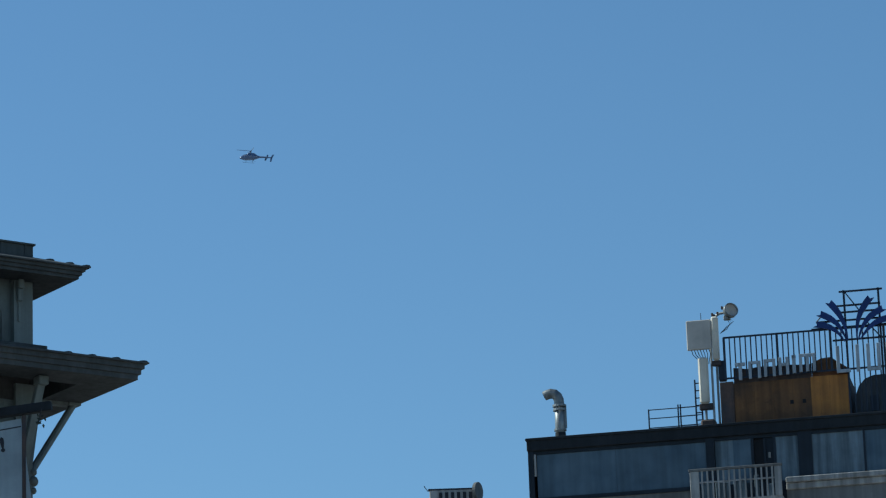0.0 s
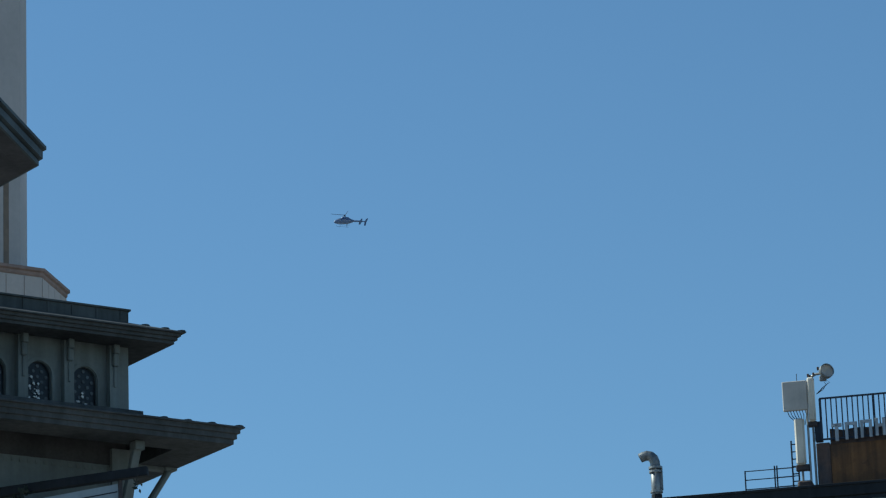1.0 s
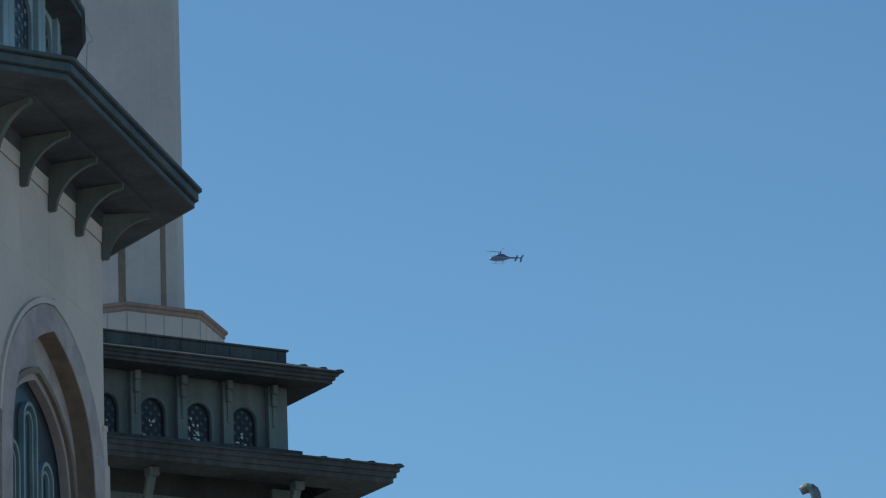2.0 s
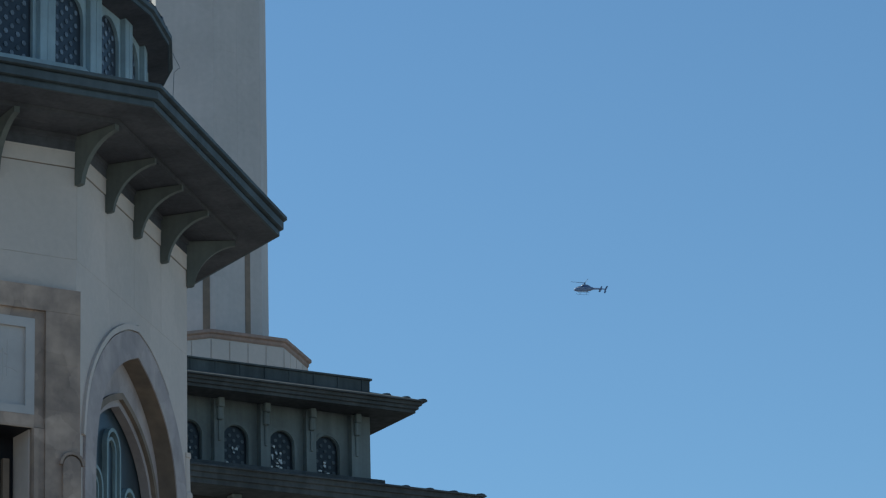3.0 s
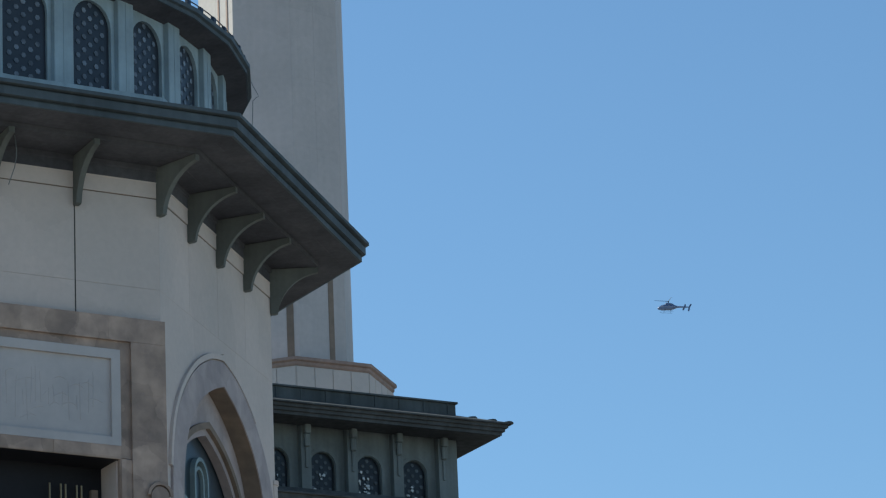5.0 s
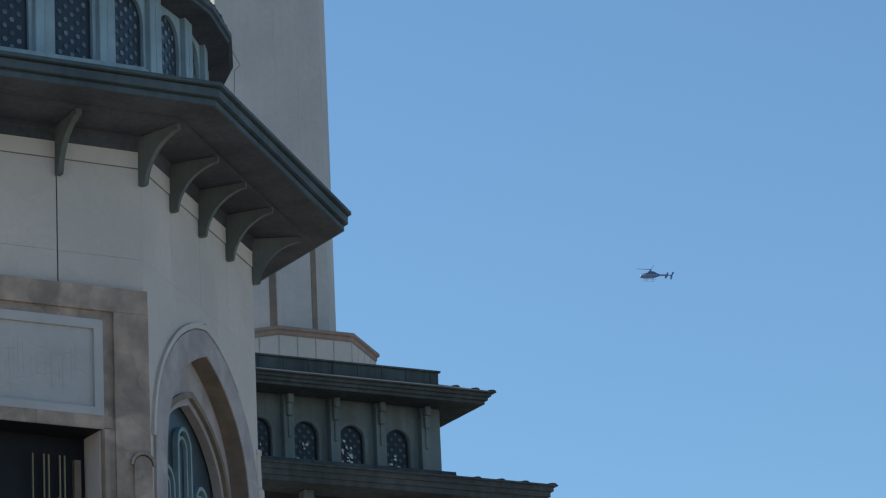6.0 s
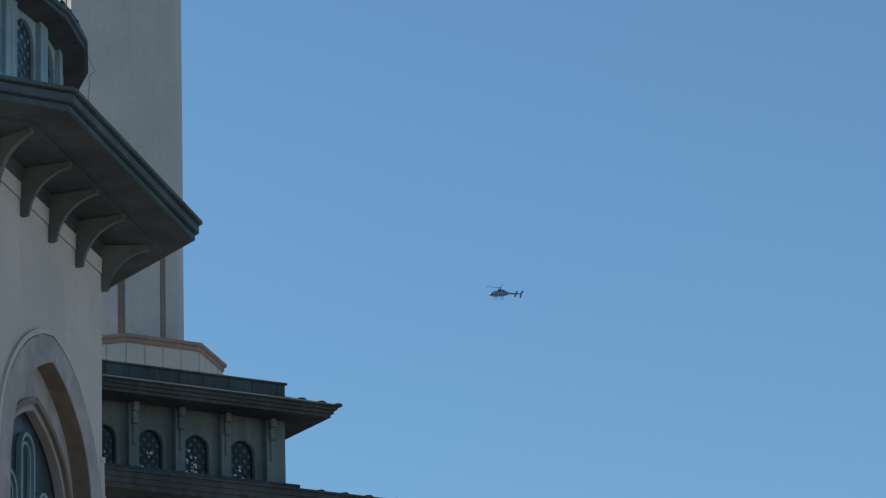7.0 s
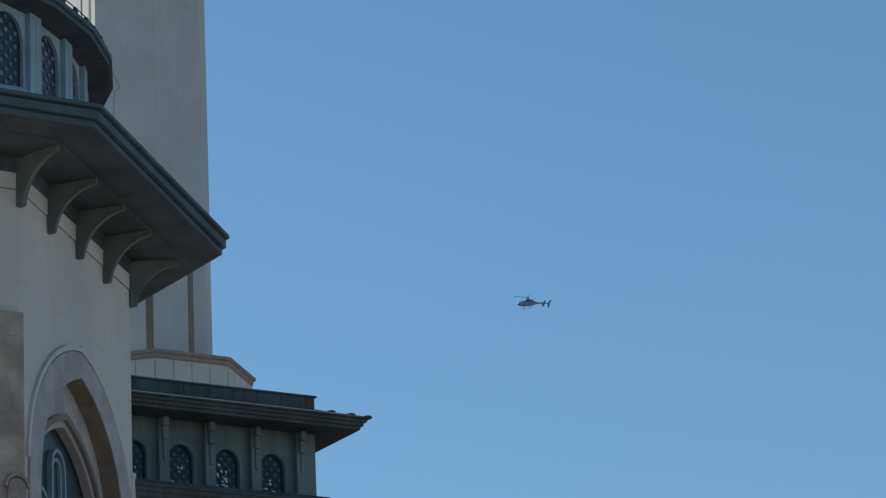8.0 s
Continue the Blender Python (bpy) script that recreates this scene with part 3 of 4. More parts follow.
for b in range(BAYS):
    a = radians(PH + b * 360 / BAYS)
    ap = RD * math.cos(math.pi / BAYS)
    m = HALL @ Matrix.Translation((ap * math.cos(a), ap * math.sin(a), 0)) @ Matrix.Rotation(a + math.pi / 2, 4, "Z")
    a2 = a + math.pi / BAYS
    mp = HALL @ Matrix.Translation((RD * math.cos(a2), RD * math.sin(a2), 0)) @ Matrix.Rotation(a2 + math.pi / 2, 4, "Z")
    if b == 0:
        for o in (bay_src, pane_src):
            o.matrix_basis = m
        pier_src.matrix_basis = mp
        continue
    again(bay_src, m)
    w = again(pane_src, m)
    tagged(again(lat_src, Matrix.Identity(4), w), kind="stuff")
    again(pier_src, mp)
VPH = PH + 180 / BAYS
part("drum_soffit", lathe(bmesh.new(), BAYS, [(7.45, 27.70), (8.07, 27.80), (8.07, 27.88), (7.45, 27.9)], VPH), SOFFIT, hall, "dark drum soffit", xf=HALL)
part("drum_fascia", lathe(bmesh.new(), BAYS, [(7.9, 27.80), (8.10, 27.80), (8.10, 27.88), (8.16, 27.90), (8.16, 27.985), (7.9, 28.02)], VPH), DARKTRIM, hall, "dark green drum fascia", xf=HALL)
part("drum_roof", lathe(bmesh.new(), BAYS, [(8.02, 28.0), (4.0, 28.75), (0.01, 29.2), (0.01, 28.0)], VPH), LEAD, hall, "low lead-covered drum roof", xf=HALL)
for b in range(BAYS):
    for f in (0.2, 0.55, 0.9):
        a = radians(VPH + (b + f) * 360 / BAYS)
        if -35 < (math.degrees(a) + 180) % 360 - 180 < 10:
            part("roof_clip", boxed(-0.035, 0.035, -0.06, 0.06, 28.0, 28.12, 0.01), BLACKSTEEL, hall, xf=HALL @ Matrix.Translation((8.06 * math.cos(a), 8.06 * math.sin(a), 0)) @ Matrix.Rotation(a, 4, "Z"))
part("edge_cable", tubed([(8.06 * math.cos(radians(q)), 8.06 * math.sin(radians(q)), 28.12) for q in range(-60, 13, 3)], 0.012, 5), CABLE, hall, "thin cable along the drum eave", xf=HALL)
a = radians(3)
part("loose_wire", tubed([(8.1 * math.cos(a) + dx, 8.1 * math.sin(a), z) for dx, z in ((0.03, 27.95), (0.06, 27.86), (0.10, 27.78), (0.15, 27.68), (0.16, 27.63), (0.12, 27.62), (0.05, 27.55), (0.04, 27.3), (0.02, 26.9))], 0.007, 5), LEAD, hall, "loose grey wire hanging from the drum eave", xf=HALL)

part("loose_wire", tubed([(3.42, -0.55, 24.44), (3.45, -0.55, 24.25), (3.47, -0.55, 24.1), (3.475, -0.52, 23.95), (3.46, -0.48, 23.8), (3.38, -0.4, 23.5)], 0.009, 5), LEAD, hall, xf=FP)

# ---- tower behind ----
TOWER = site(-4.25, 88.41, 29 - 90 + 22.5, 1.25)
SHAFT = site(-4.45, 88.41, -27.3, 1.25)
RS = 1.81
tower = thing("minaret_tower", "tall pale stone octagonal minaret shaft on a wider cornice base", "tower")
part("shaft", lathe(bmesh.new(), 8, [(0.01, 26.0), (RS, 26.0), (RS, 52.0), (0.01, 52.0)], 0, closed=False), TOWERSTONE, tower, xf=SHAFT)
part("base", lathe(bmesh.new(), 8, [(0.01, 0), (2.46, 0), (2.46, 26.72), (0.01, 26.72)], 0, closed=False), LIMESTONE, tower, xf=TOWER)
part("cornice", lathe(bmesh.new(), 8, [(1.4, 26.66), (2.47, 26.66), (2.50, 26.70), (2.50, 26.76), (2.56, 26.79), (2.56, 26.86), (1.5, 26.99), (1.4, 26.9)], 0), TERRA, tower, "pinkish stone cornice", xf=TOWER)


def tower_face(k, r, base=TOWER):
    a = 2 * math.pi * k / 8
    return base @ Matrix.Translation((r * math.cos(a), r * math.sin(a), 0)) @ Matrix.Rotation(a + math.pi / 2 + math.pi / 8, 4, "Z")


TS, BS = 2 * RS * math.sin(math.pi / 8), 2 * 2.46 * math.sin(math.pi / 8)
for k in range(8):
    if k == 5:
        for f0, f1 in ((0.58, 0.615), (0.82, 0.86)):
            part("rib", boxed(TS * f0, TS * f1, -0.02, 0.05, 30.6, 52.0), TERRA, tower, "thin warm stone rib", xf=tower_face(k, RS, SHAFT))
    if k in (2, 4, 6, 7):
        f0, f1 = (0.64, 0.75) if k == 7 else (0.79, 0.91)
        part("strip", boxed(TS * f0, TS * f1, -0.012, 0.05, 26.9, 30.6), REVEAL, tower, "brown inlaid strip", xf=tower_face(k, RS, SHAFT))
    for x in range(4):
        part("base_slab", boxed(BS * x / 4 + 0.012, BS * (x + 1) / 4 - 0.012, -0.02, 0.0, 22.0, 26.64), LIMESTONE, tower, xf=tower_face(k, 2.46))
    for j, z in enumerate((30.6, 32.35, 34.1, 35.85)):
        for x in range(2):
            part("shaft_slab", boxed(TS * x / 2 + 0.002, TS * (x + 1) / 2 - 0.002, -0.003, 0.0, z + 0.002, z + 1.748), TOWERSTONE, tower, xf=tower_face(k, RS, SHAFT))

# ---- two-tiered pavilion in front of the tower ----
PAV = site(0.887, 79.995, 29, 1.25)
pav = thing("tiered_pavilion", "dark sage-green two-tiered pavilion with stepped roofs and arched windows", "building")
LEFT, BACK = -9.0, 8.0
part("upper_wall", boxed(LEFT, -0.886, 1.16, BACK, 21.0, 23.36), FARWALL, pav, xf=PAV)
part("lower_wall", boxed(LEFT, -0.95, 0.92, BACK, 0, 21.45), FARWALL, pav, xf=PAV)


def tier(e, z_low, z_top, over, z_in, layers, name, strip_w, deep):
    """A stepped eave round the front and right side; e: how far its edge stands out; deep: how far the soffit is sunk."""
    bm = bmesh.new()
    prof = []
    for i in range(layers):
        f0, f1 = i / layers, (i + 1) / layers
        prof += [(e - 0.16 * (1 - f0), z_low + (z_top - z_low) * f0), (e - 0.16 * (1 - f0), z_low + (z_top - z_low) * f1 - 0.012)]
    prof += [(e + 0.02, z_top - 0.01), (e + 0.02, z_top + 0.02), (over, z_in), (over, z_low + deep), (e - 0.16 - strip_w, z_low + deep), (e - 0.16 - strip_w, z_low)]
    cols = []
    for d, z in prof:
        cols.append([bm.verts.new(p) for p in ((LEFT, -d, z), (d, -d, z + 0.0), (d, BACK, z))])
    for i in range(len(cols)):
        p, q = cols[i], cols[(i + 1) % len(cols)]
        for j in range(2):
            bm.faces.new((p[j], p[j + 1], q[j + 1], q[j]))
    bm.faces.new([c[0] for c in cols])
    bm.faces.new([c[2] for c in cols][::-1])
    return part(name, bm, FARROOF, pav, "dark green-grey stepped metal eave", xf=PAV)


tier(0.0, 23.17, 23.40, -0.88, 23.74, 3, "upper_eave", 0.70, 0.03)
tier(0.898, 20.86, 21.20, -0.95, 21.765, 3, "lower_eave", 0.95, 0.46)
part("roof_cap", boxed(LEFT, -0.655, 0.655, BACK, 21.60, 21.755, 0.012), FARROOF, pav, "dark metal capping along the lower roof", xf=PAV)
# added boards: eave shade as dark colour in the sunk soffit and along the wall head
part("soffit_boards", boxed(LEFT, -0.215, 0.215, 0.93, 21.295, 21.318), SHADEBOARD, pav, "added boards coloured dark for the eave's shade", xf=PAV)
part("soffit_boards", boxed(-0.945, -0.215, 0.932, BACK, 21.295, 21.318), SHADEBOARD, pav, "added boards coloured dark for the eave's shade", xf=PAV)
part("wall_head_board", boxed(LEFT, -0.96, 0.893, 0.919, 20.56, 21.293), SHADEBOARD, pav, "added board along the wall head, coloured dark for shade", xf=PAV)
# parapet with seams
part("parapet", boxed(LEFT, -0.875, 0.875, BACK, 23.6, 23.99), LIFTEDROOF, pav, "dark metal roof parapet", xf=PAV)
part("parapet_cap", boxed(LEFT, -0.83, 0.83, BACK, 23.985, 24.03, 0.008), LIFTEDROOF, pav, xf=PAV)
for i in range(13):
    part("seam", boxed(-1.08 - 0.585 * i, -1.05 - 0.585 * i, 0.855, 0.875, 23.7, 23.985), LIFTEDROOF, pav, xf=PAV)
# hip rolls: humps along the two hips
for e, over, z0, z1, spots in ((0.0, -0.86, 23.42, 23.73, (0.06, 0.36, 0.72)), (0.898, -0.72, 21.22, 21.68, (0.05, 0.31, 0.54, 0.77))):
    for f in spots:
        d, z = e + (over - e) * f, z0 + (z1 - z0) * f
        part("hip_roll", extrude(bmesh.new(), [(-0.11, -0.03), (0.10, -0.03), (0.10, 0.006), (0.04, 0.02), (-0.04, 0.018), (-0.11, 0.002)], -0.06, 0.06), FARROOF, pav, xf=PAV @ Matrix.Translation((d, -d, z)) @ Matrix.Rotation(radians(-45), 4, "Z"))
# upper windows
wall_y = 0.886
for i in range(7):
    u = -1.88 - 1.09 * i
    w = round_arch(u, 0.285, 21.72, 22.67)
    part("wall_panel", ring(bmesh.new(), w, [(u - 0.545, 21.5), (u + 0.545, 21.5), (u + 0.545, 23.36), (u - 0.545, 23.36)], wall_y + 0.12, 1.16, (u, 22.2)), FARWALL, pav, xf=PAV)
    part("arch_mould", ring(bmesh.new(), round_arch(u, 0.30, 21.71, 22.685), round_arch(u, 0.37, 21.65, 22.755), wall_y + 0.09, wall_y + 0.12, (u, 22.2)), FARWALL, pav, xf=PAV)
    pane = part("window", extrude(bmesh.new(), round_arch(u, 0.29, 21.72, 22.675), wall_y + 0.20, wall_y + 0.22), PAVPANE, pav, "dark arched window with round lattice", xf=PAV)
    bm = bmesh.new()
    for r in range(8):
        for c in range(3 if r % 2 else 2):
            x, z = (c - (1 if r % 2 else 0.5)) * 0.20, 21.78 + r * 0.115
            if z > 22.38 and math.hypot(x, z - 22.385) > 0.22:
                continue
            extrude(bm, [(u + x + 0.041 * math.cos(math.pi * q / 3), z + 0.041 * math.sin(math.pi * q / 3)) for q in range(6)], wall_y + 0.185, wall_y + 0.20)
    tagged(part("lattice", bm, DIMLATTICE, pane, xf=PAV), kind="stuff")
    # white flecks drawn as sky light shining through the lower panes
    if i < 4:
        bm = bmesh.new()
        rp = random.Random(20 + i)
        for q in range((9, 26, 12, 4)[i]):
            x, z = u + rp.uniform(-0.22, 0.08), 21.76 + abs(rp.gauss(0, 0.17))
            w, h = rp.uniform(0.012, 0.04), rp.uniform(0.012, 0.042)
            extrude(bm, [(x - w, z), (x + w * 0.6, z - h), (x + w, z + h * 0.4), (x - w * 0.2, z + h)], wall_y + 0.17, wall_y + 0.185)
        tagged(part("pale_scrap", bm, SKYFLECK, pane, "white flecks painting bright sky seen through the lattice", xf=PAV), kind="stuff")
    p = u + 0.635
    part("pilaster", boxed(p - 0.115, p + 0.115, wall_y - 0.05, wall_y + 0.13, 21.5, 23.36), FARWALL, pav, xf=PAV)
    bm = bmesh.new()
    box(bm, p - 0.07, p + 0.07, wall_y - 0.19, wall_y, 22.97, 23.18, 0.02)
    box(bm, p - 0.06, p + 0.06, wall_y - 0.14, wall_y, 22.70, 22.98, 0.02)
    box(bm, p - 0.028, p + 0.028, wall_y - 0.085, wall_y, 22.25, 22.72, 0.01)
    part("corbel", bm, FARWALL, pav, "small carved corbel", xf=PAV)
part("corner_post", boxed(-1.14, -0.884, wall_y, 1.25, 21.4, 23.36), FARWALL, pav, xf=PAV)
# lower storey: brackets, frieze, diagonal prop and corner corbel
for u in (-1.25, -4.65):
    bm = bmesh.new()
    lean = Matrix.Translation((u, 0.84, 18.75)) @ Matrix.Rotation(math.atan2(0.95, 2.0), 4, "X")
    box(bm, -0.09, 0.09, -0.07, 0.07, 0.0, 2.17, 0.015, xf=lean)
    box(bm, u - 0.115, u + 0.115, -0.26, 0.02, 20.66, 20.855, 0.02)
    part("eave_bracket", bm, FARWALL, pav, "raking strut with a square head under the lower eave", xf=PAV)
for i in range(20):
    part("frieze_block", boxed(-5.0 + i * 0.19, -4.9 + i * 0.19, 0.905, 0.92, 20.42, 20.5), FARWALL, pav, xf=PAV)
part("corner_corbel", extrude(bmesh.new(), [(-1.35, 18.0), (-0.96, 18.0), (-0.95, 19.2), (-0.80, 20.2), (-0.72, 20.9), (-1.35, 20.9)], 0.80, 0.98), FARWALL, pav, "tapered corner corbel", xf=PAV)
part("prop", tubed([(-0.93, 0.88, 19.06), (0.66, 1.86, 20.90)], 0.08, 10), FARWALL, pav, "round diagonal prop under the lower eave", xf=PAV)
part("prop_shoe", boxed(0.42, 0.72, 1.66, 1.96, 20.80, 20.88, 0.01), FARWALL, pav, xf=PAV)
part("eave_beam", boxed(-0.96, 0.70, 1.70, 1.92, 20.79, 20.87, 0.01), FARWALL, pav, "cross beam under the lower eave", xf=PAV)
bm = bmesh.new()
for r, z in ((0.09, 19.02), (0.12, 18.82), (0.08, 18.62)):
    bmesh.ops.create_uvsphere(bm, u_segments=10, v_segments=7, radius=r, matrix=Matrix.Translation((-0.93, 0.84, z)))
part("finial", bm, FARWALL, pav, "turned finial under the prop", xf=PAV, smooth=True)

# warning banner and the dark bar above it, in front of the lower storey
BAN = site(-0.566, 78.798, -12.1, 1.237)
banner = thing("warning_banner", "pale blue-grey warning banner with black capitals and a triangle", "banner")
HANG = BAN @ Matrix.Translation((0, 0, 19.84)) @ Matrix.Rotation(radians(-7.0), 4, "Y") @ Matrix.Translation((0, 0, -19.84))
part("cloth", boxed(-3.2, 0.0, 0.0, 0.02, 17.4, 19.84), BANNER, banner, xf=HANG)
part("edge_post", boxed(0.02, 0.10, -0.02, 0.05, 17.2, 19.95, 0.012), RUST, banner, "brown upright post beside the banner", xf=BAN)
part("rule", boxed(-3.18, -0.02, -0.006, 0.0, 19.66, 19.685), INK, banner, xf=HANG)
word = words("word", "DİKKAT!", 0.40, INK, banner, Matrix.Identity(4), 0.004, "black capital letters", 0.02)
wide = max(v.co.x for v in word.data.vertices)
word.data.transform(HANG @ Matrix.Translation((-2.07, -0.004, 19.22)) @ Matrix.Diagonal((1.66 / wide, 1.0, 1.0, 1.0)))
part("warning_triangle", ring(bmesh.new(), [(-1.64, 18.0), (-0.74, 18.0), (-1.18, 18.93), (-1.20, 18.93)], [(-1.78, 17.92), (-0.60, 17.92), (-1.16, 19.08), (-1.19, 19.10), (-1.22, 19.08)], -0.006, 0.0, (-1.19, 18.3)), INK, banner, "black triangle outline", xf=HANG)
part("bar", boxed(-3.5, 0.66, -0.12, 0.06, 19.93, 20.13, 0.02), FASCIA, banner, "dark square bar over the banner", xf=BAN @ Matrix.Translation((0.66, 0, 20.05)) @ Matrix.Rotation(radians(-4.6), 4, "Y") @ Matrix.Translation((-0.66, 0, -20.02)))
part("hanger", boxed(-2.3, -2.2, 0.0, 2.2, 19.80, 19.90), FASCIA, banner, xf=BAN)

# creeper over the bar's end, with a few sprigs
creeper = thing("creeper", "small dark green leafy creeper tangled on the banner bar", "plant")
rc = random.Random(31)
bm, stems = bmesh.new(), bmesh.new()
for cx, cz, spread, count in ((-3.20, 19.74, 0.20, 110), (-2.72, 19.95, 0.13, 24), (-1.95, 19.76, 0.10, 40), (0.42, 19.76, 0.09, 10)):
    tube(stems, [(cx + 0.05, -0.13, 20.0 - 0.08 * abs(cx - 0.66)), (cx, -0.17, cz), (cx - 0.06, -0.16, cz - spread)], 0.008, 5)
    for q in range(count):
        c = Vector((rc.gauss(cx, spread * 0.6), -0.16 + rc.uniform(-0.06, 0.05), rc.gauss(cz, spread * 0.6)))
        turn = Matrix.Translation(c) @ Matrix.Rotation(rc.uniform(0, 6.28), 4, "Y") @ Matrix.Rotation(rc.uniform(-0.9, 0.9), 4, "X")
        r = rc.uniform(0.03, 0.075)
        bm.faces.new([bm.verts.new(turn @ Vector(p)) for p in ((-r, 0, 0), (-0.2 * r, 0.1 * r, -0.5 * r), (r, 0, 0), (-0.2 * r, 0.1 * r, 0.5 * r))])
part("stem", stems, CABLE, creeper, xf=BAN)
tagged(part("leaves", bm, LEAF, creeper, "small dark green leaves", xf=BAN), kind="stuff")

# ---- right: apartment block with roof-top plant ----
BLK = site(13.861, 109.123, -17, 1.18)
block = thing("apartment_block", "dark-fasciaed flat-roofed apartment block with a blue-glazed top floor", "building")
RIGHT = 17.0
part("roof_slab", boxed(-0.02, RIGHT, -0.05, 12, 25.70, 26.06, 0.015), FASCIA, block, "black weathered roof fascia", xf=BLK)
part("roof_lip", boxed(-0.05, RIGHT, -0.09, 12, 26.0, 26.075, 0.01), FASCIA, block, xf=BLK)
part("corner_post", boxed(0.0, 0.16, 0.0, 0.5, 0, 25.70), MULLION, block, xf=BLK)
part("end_wall", boxed(0.02, 0.16, 0.5, 12, 0, 25.7), MULLION, block, xf=BLK)
part("core", boxed(0.16, RIGHT, 0.7, 12, 0, 25.7), RENDERGREY, block, xf=BLK)
part("light_sliver", boxed(0.17, 0.23, 0.02, 0.06, 24.95, 25.60), WHITEPAINT, block, xf=BLK)
# top floor glazing, bay by bay
for x0, x1, mat, lab in ((0.24, 2.557, BLUEGLASS, ""), (2.563, 5.20, BLUEGLASS, ""), (5.46, 5.98, CURTAIN, "pale curtain behind glass"), (5.98, 6.50, BLUEGLASS, ""), (7.22, 7.86, CURTAIN, "pale pleated curtain behind glass"),
                         (8.26, 9.74, CURTAIN, "pale pleated curtain behind glass"), (9.78, 11.4, BLUEGLASS, ""), (11.5, 13.6, BLUEGLASS, ""), (13.7, RIGHT, BLUEGLASS, "")):
    part("window_pane", boxed(x0, x1, 0.10, 0.13, 24.31, 25.62), mat, block, lab, xf=BLK)
part("window_pane", boxed(6.0, 6.50, 0.085, 0.10, 24.32, 24.98), BLUEGLASS, block, xf=BLK)
for x0, x1, y in ((5.20, 5.45, 0.02), (6.50, 6.58, 0.06), (6.86, 6.93, 0.06), (7.14, 7.22, 0.04), (7.86, 8.26, 0.02), (9.73, 9.79, 0.06), (11.4, 11.5, 0.04)):
    part("mullion", boxed(x0, x1, y, 0.2, 24.31, 25.70), MULLION, block, xf=BLK)
part("head_rail", boxed(0.16, RIGHT, 0.05, 0.2, 25.60, 25.70), MULLION, block, xf=BLK)
part("sill_rail", boxed(0.16, 4.75, 0.02, 0.2, 24.20, 24.31), MULLION, block, xf=BLK)
part("door_leaf", boxed(6.58, 6.86, 0.14, 0.18, 23.7, 25.6), DOORWOOD, block, "dark open balcony doorway", xf=BLK)
part("door_leaf", boxed(6.93, 7.14, 0.10, 0.14, 23.7, 25.6), MULLION, block, xf=BLK)
part("notice", boxed(6.99, 7.06, 0.08, 0.10, 25.0, 25.16), WHITEPAINT, block, "small pale notice", xf=BLK)
part("spandrel", boxed(0.16, 4.75, 0.06, 0.7, 20.0, 24.20), RENDERGREY, block, xf=BLK)
part("spandrel", boxed(4.75, 7.5, 0.06, 0.7, 20.0, 24.30), MULLION, block, xf=BLK)
part("spandrel", boxed(7.5, RIGHT, 0.06, 0.7, 20.0, 24.30), RENDERGREY, block, xf=BLK)
# balcony with a pale balustrade
balc = part("balcony", boxed(4.80, 7.42, -0.75, 0.06, 23.55, 23.72), WHITEPAINT, block, "weathered white balcony", xf=BLK)
part("top_rail", boxed(4.77, 7.45, -0.80, -0.70, 24.57, 24.64, 0.01), RENDERGREY, balc, xf=BLK)
for x0, x1 in ((4.80, 5.06), (7.22, 7.42)):
    part("end_post", boxed(x0, x1, -0.78, -0.70, 23.7, 24.57, 0.01), WHITEPAINT, balc, xf=BLK)
for i in range(14):
    x = 5.12 + i * 0.155
    part("baluster", boxed(x, x + 0.05, -0.77, -0.72, 23.7, 24.57), WHITEPAINT, balc, xf=BLK)
part("screen", boxed(5.10, 5.45, -0.68, -0.66, 23.7, 24.3), CURTAIN, balc, xf=BLK)
for x, w, z in ((5.5, 0.42, 24.24), (6.02, 0.34, 24.30), (6.62, 0.14, 24.38), (6.95, 0.2, 24.1)):
    part("stored_panel", boxed(x, x + w, -0.62, -0.55, 23.72, z, 0.02), CURTAIN, balc, xf=BLK)
part("mid_rail", boxed(5.0, 7.22, -0.765, -0.725, 24.22, 24.26), WHITEPAINT, balc, xf=BLK)
part("parapet_ledge", boxed(7.5, RIGHT, -0.45, 0.06, 24.13, 24.29, 0.02), WHITEPAINT, block, "weathered white parapet ledge", xf=BLK)
part("parapet_ledge", boxed(7.5, RIGHT, -0.36, 0.06, 23.94, 24.13, 0.02), WHITEPAINT, block, xf=BLK)
part("parapet_wall", boxed(7.5, RIGHT, -0.28, 0.06, 21.0, 23.94), RENDERGREY, block, xf=BLK)

# roof-top housing of ochre sheets
house = thing("rooftop_housing", "streaked ochre sheet-metal rooftop housing with a rusty end", "housing")
part("end_panel", boxed(5.64, 6.04, 0.55, 2.4, 26.06, 27.44, 0.02), RUST, house, "rusty dark end panel", xf=BLK)
xs = [6.05, 6.62, 7.2, 7.75, 8.28, 8.55, 8.83, 9.11, 9.40]
for x0, x1 in zip(xs, xs[1:]):
    part("sheet", boxed(x0 + 0.002, x1 - 0.002, 0.58, 0.62, 26.06, 27.38 + 0.02 * (x0 > 8)), ORANGE if x0 > 8.2 else BROWNSHEET, house, xf=BLK)
part("body", boxed(6.04, 9.40, 0.62, 2.4, 26.06, 27.36), RUST, house, xf=BLK)
part("upper_panel", extrude(bmesh.new(), [(6.05, 27.30), (8.32, 27.30), (8.32, 27.80), (8.0, 27.80), (7.6, 27.84), (7.2, 27.82), (6.8, 27.84), (6.45, 27.80), (6.2, 27.84), (6.05, 27.86)], 0.66, 0.72), RUST, house, "torn dark brown upper sheet", xf=BLK)
